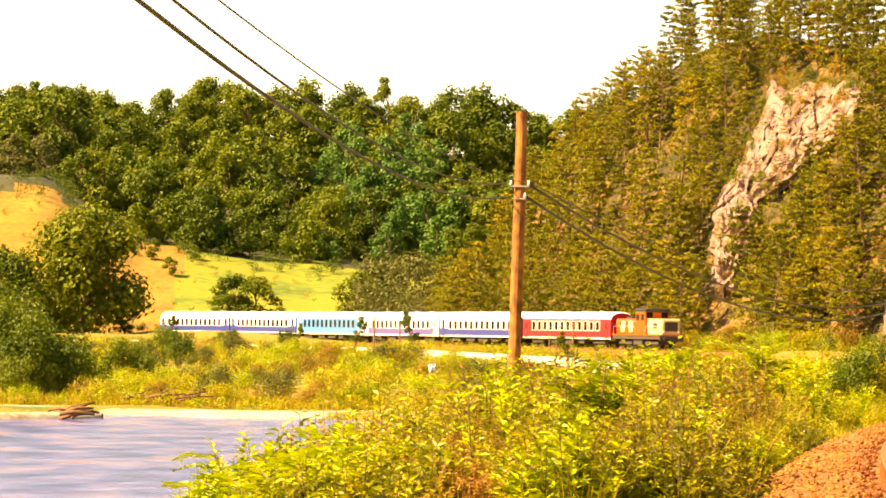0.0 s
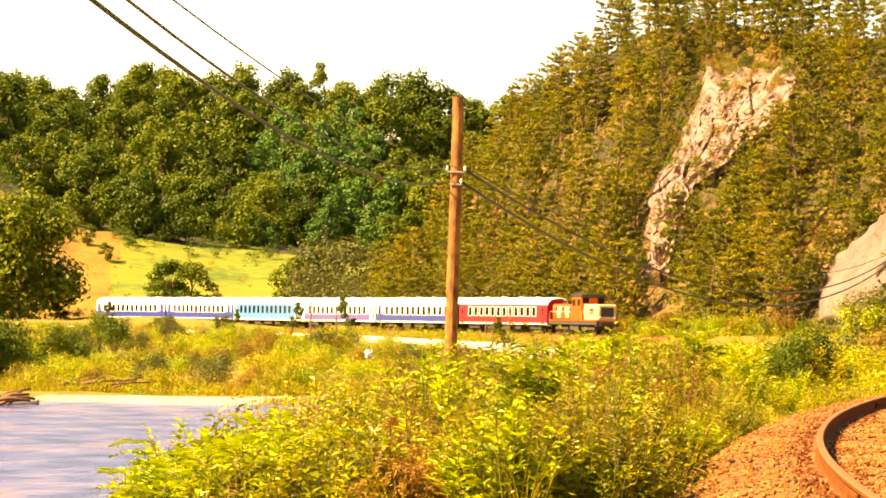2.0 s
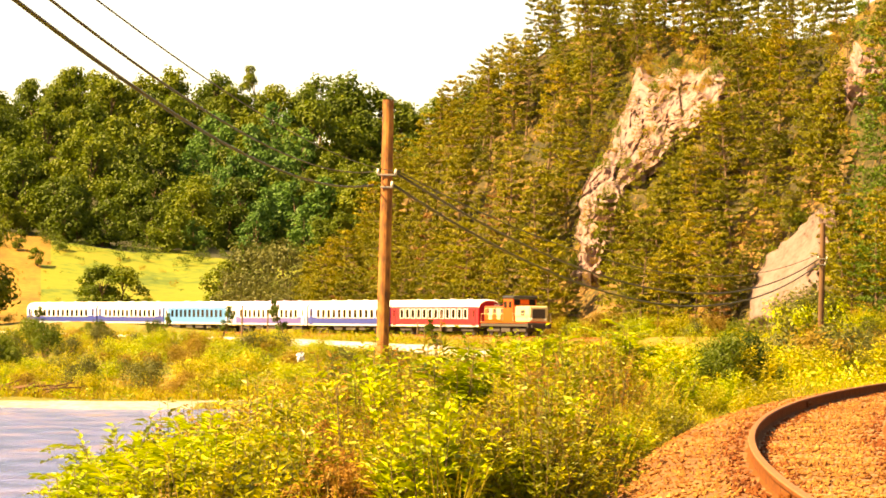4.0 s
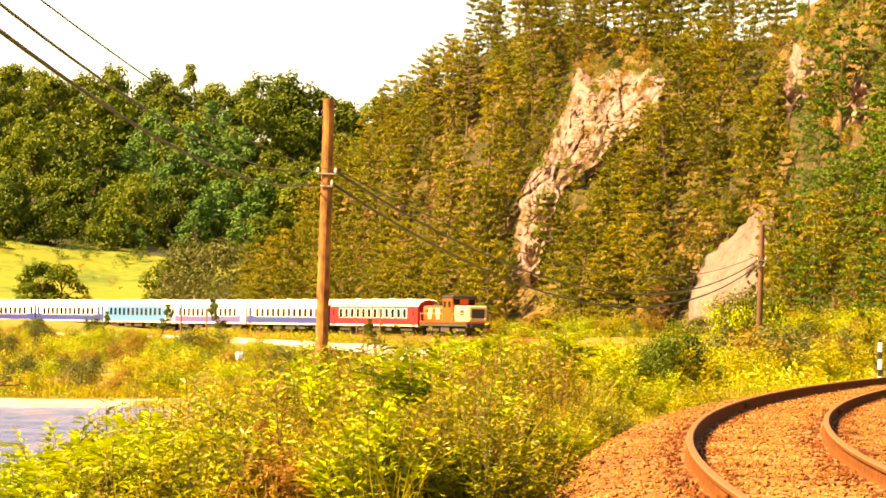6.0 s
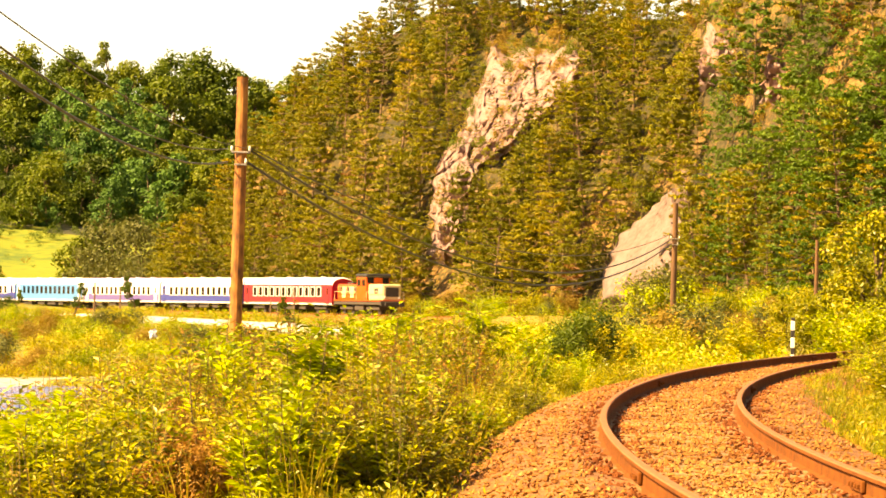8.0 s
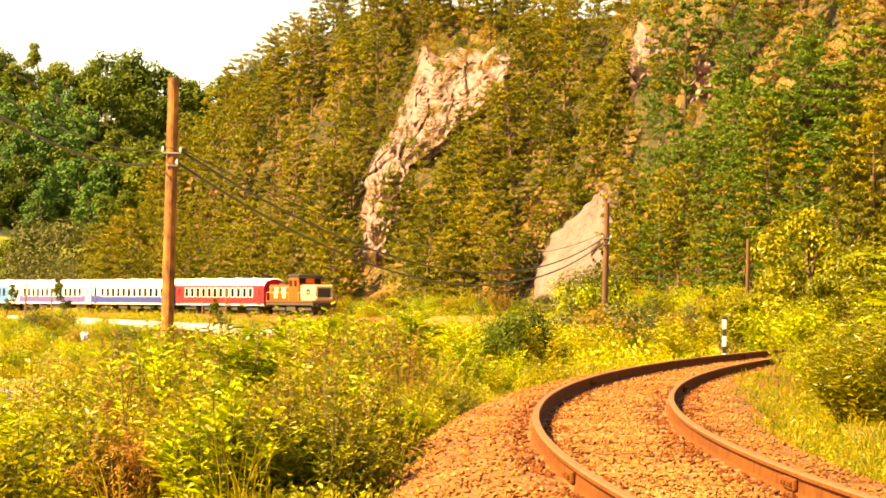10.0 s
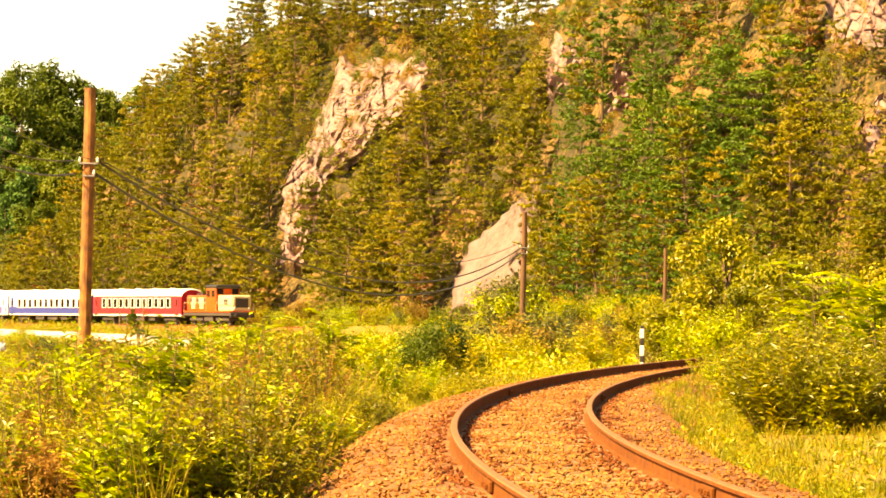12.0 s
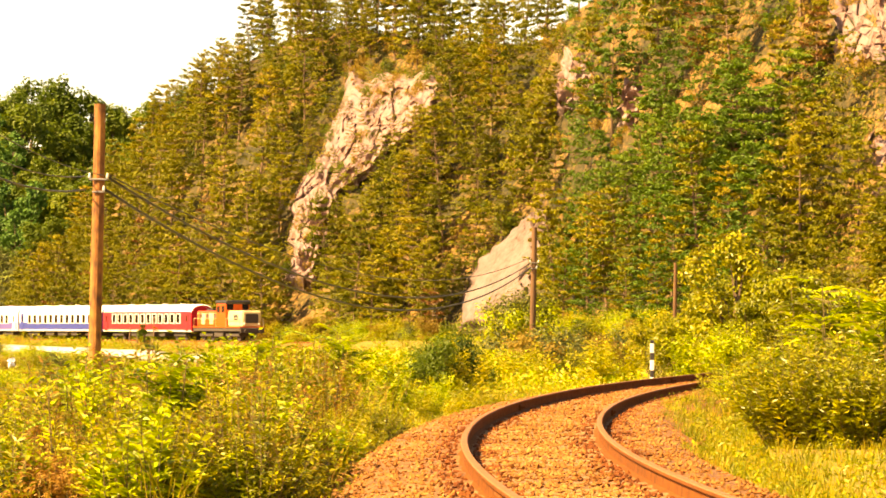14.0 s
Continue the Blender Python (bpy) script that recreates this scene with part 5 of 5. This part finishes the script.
# dry grass stalks between the bushes
_dg = [tuft(360 + k, 1.0, 9, 0.006, 0.22) for k in range(4)]
_dg_spots = []
while len(_dg_spots) < 330:
    b, d = rng.uniform(-9.40, -0.80), rng.uniform(26, 62)
    if free(b, d, 2.1, 3):
        _dg_spots.append((b, d, rng.uniform(0.6, 1.15)))
thicket("dry_grass", "tall dry straw-brown grass between the bushes", "grass", _dg, _dg_spots, GRASS, rng)
thicket("dry_grass", "tall reddish withered grass between the bushes", "grass", _dg, [(b + 0.1, d, q * 0.9) for b, d, q in _dg_spots[::2]], LEAF_RED, rng)
# slim young trees before the train
for b, d, q in ((-9.44, 338, 0.20), (-8.39, 325, 0.24), (-7.34, 312, 0.28), (-4.74, 258, 0.2), (-11.45, 365, 0.22)):
    put(poplar, b, d, q, None, 0.1)


def dry_stalk(at, height, label):
    rng = np.random.default_rng(int(at.x * 10) % 97)
    e = empty("dry_stalk", label, "dry stalk", "dry stalks", at=at)
    top = Vector((rng.normal(0, 0.05) * height, 0, height))
    v, f = tube_data([(0, 0, -0.15), top * 0.5 + Vector((0.02, 0, 0)), top], [0.014, 0.011, 0.006], 5)
    part("stem", quads("stem", v, f, STEM), None, e)
    c = np.array([tuple(top * rng.uniform(0.55, 1.0) + Vector(rng.normal(0, 0.035, 3))) for _ in range(60)])
    v, f = leaves(rng, c, rng.normal(0, 1, (60, 3)), 0.055, 0.022)
    tagged(part("seed_head", array_mesh("seed_head", v, f, LEAF_DRY), None, e), kind="stuff")


for b, d, h in ((-8.06, 40, 1.5), (-9.07, 38, 1.2), (-7.30, 44, 1.5), (-4.77, 50, 1.9), (-7.30, 60, 1.9), (-7.39, 52, 1.8), (-5.43, 36, 1.0), (-2.90, 45, 1.1), (-6.34, 34, 1.3), (-8.49, 36, 1.2), (-4.24, 38, 1.2)):
    dry_stalk(polar(b, d), h, "tall dry brown stalk standing among bushes")

# small things
def crumple(name, at, size, mat, label, category, seed):
    bm = bmesh.new()
    bmesh.ops.create_icosphere(bm, subdivisions=3, radius=size)
    for v in bm.verts:
        v.co *= 0.75 + 0.7 * noise.fractal(v.co * (1.6 / size) + Vector((seed, 0, 0)), 0.8, 2.0, 4)
        v.co.z *= 0.9
    ob = new(name, mesh_of(name, bm, mat))
    ob.location = at
    return tagged(ob, label, category)


crumple("plastic_bag", polar(-7.07, 45, EYE - 45 * math.tan(radians(--0.72))), 0.07, WHITE, "small white plastic bag caught on the weeds", "plastic bag", 3.0)


def log(a, b, r, label):
    v, f = tube_data([a, Vector(a).lerp(Vector(b), 0.4) + Vector((0, 0, 0.1)), b], [r, r * 0.85, r * 0.5], 8)
    tagged(new("driftwood_log", quads("driftwood_log", v, f, WOOD_DARK, True)), label, "driftwood", "driftwood")


for k in range(9):
    p = polar(-13.07 + rng.uniform(-0.25, 0.25), 160 + rng.uniform(-1, 1), WATER_Z + 0.12 + 0.05 * k)
    a = rng.uniform(-0.6, 0.6)
    q = Vector((math.cos(a) * rng.uniform(0.5, 0.9), math.sin(a) * 0.6, rng.uniform(-0.05, 0.3)))
    log(p - q, p + q, rng.uniform(0.06, 0.12), "brown driftwood log stranded in the shallow river")
for k in range(16):
    p = polar(-11.59 + rng.uniform(-0.55, 0.55), 178 + rng.uniform(-1.5, 1.5))
    a = rng.uniform(-0.5, 0.5)
    q = Vector((math.cos(a) * rng.uniform(0.6, 1.3), math.sin(a) * 0.6, rng.uniform(-0.1, 0.3)))
    log(p - q + Vector((0, 0, 0.25)), p + q + Vector((0, 0, 0.25 + 0.03 * k)), rng.uniform(0.04, 0.08), "brown dead branch heaped on the bank")


# ---- telegraph poles and wires ----
def telegraph_pole(at, height, radius, lean, mat, label, fittings=True):
    e = empty("telegraph_pole", label, "telegraph pole", "telegraph poles", at=at)
    e.rotation_euler = (0, radians(lean), 0)
    v, f = tube_data([(0, 0, -1.0), (0, 0, height * 0.4), (0.01, 0, height * 0.8), (0, 0, height)], [radius * 1.12, radius * 1.05, radius * 0.95, radius * 0.9], 14)
    part("shaft", quads("shaft", v, f, mat, False), None, e)
    if fittings:
        for z, w in ((height - 1.58, 0.20), (height - 1.84, 0.13)):
            part("bracket", box((w * 2, 0.04, 0.04), (0.02, -radius, z), 0.01), STEEL, e)
            for x in (w,) if w < 0.15 else (-w + 0.03, w):
                iv, jf = tube_data([(x, -radius, z + 0.02), (x, -radius, z + 0.06), (x, -radius, z + 0.10), (x, -radius, z + 0.13)], [0.022, 0.032, 0.022, 0.014], 8)
                part("insulator", quads("insulator", iv, jf, PORCELAIN, True), None, e, "white porcelain insulator")
    return e


P1 = polar(-5.72, 71)
P2 = polar(1.68, 150)
P3 = polar(4.08, 215)
telegraph_pole((P1.x, P1.y, P1.z), 5.69 - P1.z, 0.13, 0.6, WOOD_POLE, "weathered orange-brown wooden telegraph pole among bushes")
telegraph_pole((P2.x, P2.y, P2.z), 5.5 - P2.z, 0.125, 0.6, WOOD_DARK, "dark-brown wooden telegraph pole before the rock", True)
telegraph_pole((P3.x, P3.y, P3.z), 5.2 - P3.z, 0.12, 0.3, WOOD_DARK, "distant grey wooden telegraph pole in the shrubs", False)
P0 = Vector((-4.4, -14, -1.2))
telegraph_pole(tuple(P0), 6.6, 0.13, 0, WOOD_DARK, "wooden telegraph pole behind the viewpoint")


def wire(a, b, sag, radius):
    a, b = Vector(a), Vector(b)
    pts = [a.lerp(b, i / 40) - Vector((0, 0, 4 * sag * (i / 40) * (1 - i / 40))) for i in range(41)]
    v, f = tube_data(pts, [radius] * 41, 6)
    tagged(new("wire", quads("wire", v, f, CABLE, True)), "dark sagging telegraph wire between wooden poles", "wire", "telegraph wires")


wire((P0.x + 0.95, P0.y, 5.97), (P1.x - 0.2, P1.y, 3.90), 1.59, 0.019)
wire((P0.x + 1.18, P0.y, 5.70), (P1.x - 0.2, P1.y, 4.18), 1.46, 0.013)
wire((P0.x + 0.88, P0.y, 5.38), (P1.x + 0.2, P1.y, 4.20), 1.05, 0.008)
wire((P1.x + 0.25, P1.y, 4.18), (P2.x - 0.1, P2.y, 3.90), 2.00, 0.027)
wire((P1.x + 0.2, P1.y, 3.92), (P2.x - 0.1, P2.y, 3.70), 2.20, 0.029)
wire((P1.x + 0.3, P1.y, 4.20), (P2.x - 0.1, P2.y, 4.15), 1.55, 0.014)
wire((P2.x + 0.2, P2.y, 4.1), (P3.x, P3.y, 4.4), 1.4, 0.014)
wire((P2.x + 0.2, P2.y, 3.8), (P3.x, P3.y, 4.1), 1.4, 0.014)


# ---- the train ----
def coach(roof, upper, lower, sill, end_mat, label, windows):
    """A passenger coach along +x, rail heads at z = 0."""
    L, H, W = 25.9, 4.05, 1.41
    e = empty("passenger_coach", label, "railway coach", "coaches of the train")
    prof = [(-W * 0.96, 0.95), (-W, 1.15), (-W, 1.45), (-W, 2.0), (-W, 2.95), (-W * 0.985, 3.22), (-W * 0.90, 3.52), (-W * 0.72, 3.78), (-W * 0.42, 3.97), (0, H)]
    band = [sill, lower, lower, upper, upper, roof, roof, roof, roof]
    prof = prof + [(-a, z) for a, z in prof[-2::-1]]
    band = band + band[::-1] + [UNDER]
    mats = []
    for m in band + [end_mat]:
        if m not in mats:
            mats.append(m)
    xs = [-L / 2, -L / 2 + 0.12, L / 2 - 0.12, L / 2]
    verts, faces, idx = [], [], []
    n = len(prof)
    for i, x in enumerate(xs):
        k = 0.965 if i in (0, 3) else 1.0
        verts += [(x, a * k, 0.95 + (z - 0.95) * k) for a, z in prof]
        if i:
            for q in range(n):
                o = (i - 1) * n
                faces.append((o + q, o + (q + 1) % n, o + n + (q + 1) % n, o + n + q))
                idx.append(mats.index(band[q] if i == 2 else (end_mat if band[q] in (upper, lower) else band[q])))
    faces += [tuple(range(n)), tuple(range(3 * n, 4 * n))[::-1]]
    idx += [mats.index(end_mat)] * 2
    body = part("body", quads("body", verts, faces, mats, False, idx), None, e)
    step = (L - 5.4) / windows
    for side in (-1, 1):
        for k in range(windows):
            x = -L / 2 + 2.7 + step * (k + 0.5)
            bm = box((step * 0.74, 0.05, 1.14), (x, side * (W + 0.002), 2.42), 0.03)
            win = part("window", bm, WHITE if upper in (WHITE, RED) else upper, body, "dark tinted window in a pale frame")
            part("pane", box((step * 0.54, 0.05, 1.0), (x, side * (W + 0.008), 2.42), 0.02), GLASS, win)
        for x in (-L / 2 + 1.15, L / 2 - 1.15):
            dr = part("door", box((0.86, 0.05, 2.05), (x, side * (W + 0.003), 2.08), 0.02), end_mat, body)
            part("door_window", box((0.45, 0.05, 0.75), (x, side * (W + 0.010), 2.45), 0.02), GLASS, dr)
    for x in (-L / 2 + 0.02, L / 2 - 0.02):
        part("gangway", box((0.5, 1.3, 2.2), (x, 0, 2.15), 0.08), BLACK, e)
    for k, x in enumerate((-7.5, -2.5, 2.5, 7.5)):
        part("roof_vent", box((0.5, 0.5, 0.14), (x, 0, H + 0.02), 0.04), roof, e)
    for x, ln in ((-3.6, 2.6), (0.4, 3.0), (4.0, 1.8)):
        part("equipment_box", box((ln, 2.2, 0.55), (x, 0, 0.70), 0.04), UNDER, e)
    for x in (-L / 2 + 3.9, L / 2 - 3.9):
        bg = part("bogie", box((3.4, 2.1, 0.34), (x, 0, 0.62), 0.06), UNDER, e)
        for dx in (-1.25, 1.25):
            for side in (-1, 1):
                v, f = tube_data([(x + dx, side * 0.66, 0.46), (x + dx, side * 0.68, 0.46), (x + dx, side * 0.80, 0.46)], [0.49, 0.46, 0.46], 18)
                part("wheel", quads("wheel", v, f, UNDER), None, bg)
    return e


def locomotive():
    """A centre-cab diesel: low hoods before and behind a raised cab."""
    e = empty("diesel_locomotive", "orange and cream diesel locomotive with black cab roof", "locomotive")
    part("frame", box((13.0, 2.8, 0.42), (0, 0, 1.25), 0.04), UNDER, e)
    part("footplate_edge", box((12.9, 2.96, 0.14), (0, 0, 1.50), 0.02), ORANGE, e)
    long = part("long_hood", box((6.2, 2.2, 1.75), (-3.1, 0, 2.42), 0.14), ORANGE, e)
    for side in (-1, 1):
        part("cream_band", box((6.0, 0.04, 0.75), (-3.1, side * 1.105, 2.65), 0.01), CREAM, long)
        for k in range(5):
            part("hood_door", box((0.98, 0.04, 1.2), (-5.55 + 1.15 * k, side * 1.118, 2.40), 0.02), (CREAM if k % 2 else ORANGE), long)
        for k in range(3):
            part("grille", box((0.6, 0.05, 0.5), (-5.0 + 1.9 * k, side * 1.13, 2.75), 0.01), UNDER, long)
    short = part("short_hood", box((3.9, 2.2, 1.75), (4.35, 0, 2.42), 0.14), CREAM, e)
    for side in (-1, 1):
        part("cream_band", box((3.7, 0.04, 0.8), (4.35, side * 1.105, 2.6), 0.01), CREAM, short)
        part("grille", box((1.1, 0.05, 0.6), (4.6, side * 1.125, 2.55), 0.01), UNDER, short)
        v, f = tube_data([(6.28, side * 0.85, 1.85), (6.36, side * 0.85, 1.85)], [0.15, 0.13], 14)
        part("headlight", quads("headlight", v, f, PORCELAIN, True), None, short)
    part("nose_panel", box((0.05, 1.9, 0.7), (6.31, 0, 2.75), 0.01), CREAM, short)
    part("nose_grille", box((0.05, 1.5, 1.0), (6.335, 0, 2.45), 0.01), UNDER, short)
    cab = part("cab", box((2.6, 2.9, 2.55), (1.2, 0, 2.82), 0.10), ORANGE, e)
    for side in (-1, 1):
        for x in (0.55, 1.85):
            part("cab_window", box((0.85, 0.05, 0.72), (x, side * 1.452, 3.45), 0.02), GLASS, cab)
    for x in (-0.11, 2.51):
        for y in (-0.9, 0.9):
            part("cab_window", box((0.05, 0.75, 0.6), (x, y, 3.70), 0.02), GLASS, cab)
    part("cab_roof", box((3.1, 3.0, 0.42), (1.2, 0, 4.22), 0.16), BLACK, cab)
    part("exhaust", box((0.9, 0.7, 0.5), (-0.6, 0, 3.62), 0.1), BLACK, long)
    part("roof_pod", box((1.6, 1.1, 0.24), (-4.0, 0, 3.40), 0.08), BLACK, long)
    for x in (-6.45, 6.45):
        bb = part("buffer_beam", box((0.16, 2.8, 0.5), (x, 0, 1.12), 0.03), UNDER, e)
        for y in (-0.88, 0.88):
            s = 1 if x > 0 else -1
            v, f = tube_data([(x, y, 1.06), (x + s * 0.45, y, 1.06), (x + s * 0.46, y, 1.06), (x + s * 0.52, y, 1.06)], [0.1, 0.1, 0.23, 0.22], 14)
            part("buffer", quads("buffer", v, f, UNDER), None, bb)
    for y in (-1.42, 1.42):
        for x0, x1 in ((-6.3, -0.2), (2.6, 6.3)):
            v, f = tube_data([(x0, y, 1.55), (x0, y, 2.45), (x1, y, 2.45), (x1, y, 1.55)], [0.025] * 4, 5)
            part("handrail", quads("handrail", v, f, CREAM), None, e)
    for x in (-3.6, 3.6):
        bg = part("bogie", box((3.6, 2.2, 0.4), (x, 0, 0.68), 0.06), UNDER, e)
        for dx in (-1.25, 1.25):
            for side in (-1, 1):
                v, f = tube_data([(x + dx, side * 0.66, 0.5), (x + dx, side * 0.68, 0.5), (x + dx, side * 0.82, 0.5)], [0.54, 0.5, 0.5], 18)
                part("wheel", quads("wheel", v, f, UNDER), None, bg)
    part("fuel_tank", box((2.4, 2.4, 0.7), (0, 0, 0.75), 0.1), UNDER, e)
    return e


def along(s):
    """The point of the track at a length s from its start, and the heading there towards the start."""
    i = min(max(int(s / 0.6), 1), len(TRACK) - 3)
    return TRACK[i].lerp(TRACK[i + 1], s / 0.6 - int(s / 0.6))


def stand(e, mid, length):
    a, b = along(mid - length * 0.36), along(mid + length * 0.36)
    x = (a - b).normalized()
    y = Vector((0, 0, 1)).cross(x).normalized()
    z = x.cross(y)
    m = Matrix((x, y, z)).transposed().to_4x4()
    e.matrix_basis = Matrix.Translation((a + b) / 2 + Vector((0, 0, TRAIN_Z))) @ m


NOSE = 448.5       # metres of track from its start to the locomotive's nose
loco = locomotive()
stand(loco, NOSE + 6.9, 13.8)
s = NOSE + 13.9
for look_of in ((ROOF_WHITE, RED, RED, WHITE, RED, "red and white passenger coach behind the locomotive", 12),
                (ROOF_WHITE, WHITE, BLUE, WHITE, BLUE, "white passenger coach with a dark-blue lower band", 12),
                (LILAC, WHITE, VIOLET, WHITE, WHITE, "white passenger coach with violet band and lilac roof", 13),
                (ROOF_WHITE, SKYBLUE, SKYBLUE, WHITE, WHITE, "light-blue passenger coach with white ends", 12),
                (ROOF_WHITE, WHITE, BLUE, WHITE, BLUE, "white passenger coach with a blue lower band", 12),
                (ROOF_WHITE, WHITE, BLUE, WHITE, BLUE, "last white and blue passenger coach of the train", 12)):
    c = coach(*look_of)
    stand(c, s + 13.2, 26.4)
    s += 26.4

# thin posts along the railway and the road
for b, d, h in ((-7.30, 440, 4.6), (-7.18, 440, 3.8), (-5.10, 392, 1.9), (-4.98, 390, 1.2), (-4.70, 388, 3.2), (-11.59, 395, 3.0), (-8.06, 300, 3.6), (-7.63, 330, 3.2)):
    p = polar(b, d)
    e = empty("wooden_post", "thin grey wooden post beside the railway", "post", "thin posts", at=p)
    v, f = tube_data([(0, 0, -0.4), (0.02, 0, h * 0.6), (0.05, 0, h)], [0.09, 0.08, 0.06], 8)
    part("shaft", quads("shaft", v, f, BARK_PALE), None, e)
    part("cap", box((0.16, 0.16, 0.05), (0.05, 0, h), 0.01), STEEL, e)

# kilometre post beside the bend
post = empty("marker_post", "slim black-and-white banded marker post beside the track", "marker post", at=polar(3.71, 86))
z = -0.05
for tall, paint in ((0.42, WHITE), (0.17, BLACK), (0.26, WHITE), (0.18, BLACK), (0.24, WHITE), (0.08, BLACK)):
    part("band", box((0.10, 0.10, tall), (0, 0, z + tall / 2), 0.012), paint, post)
    z += tall
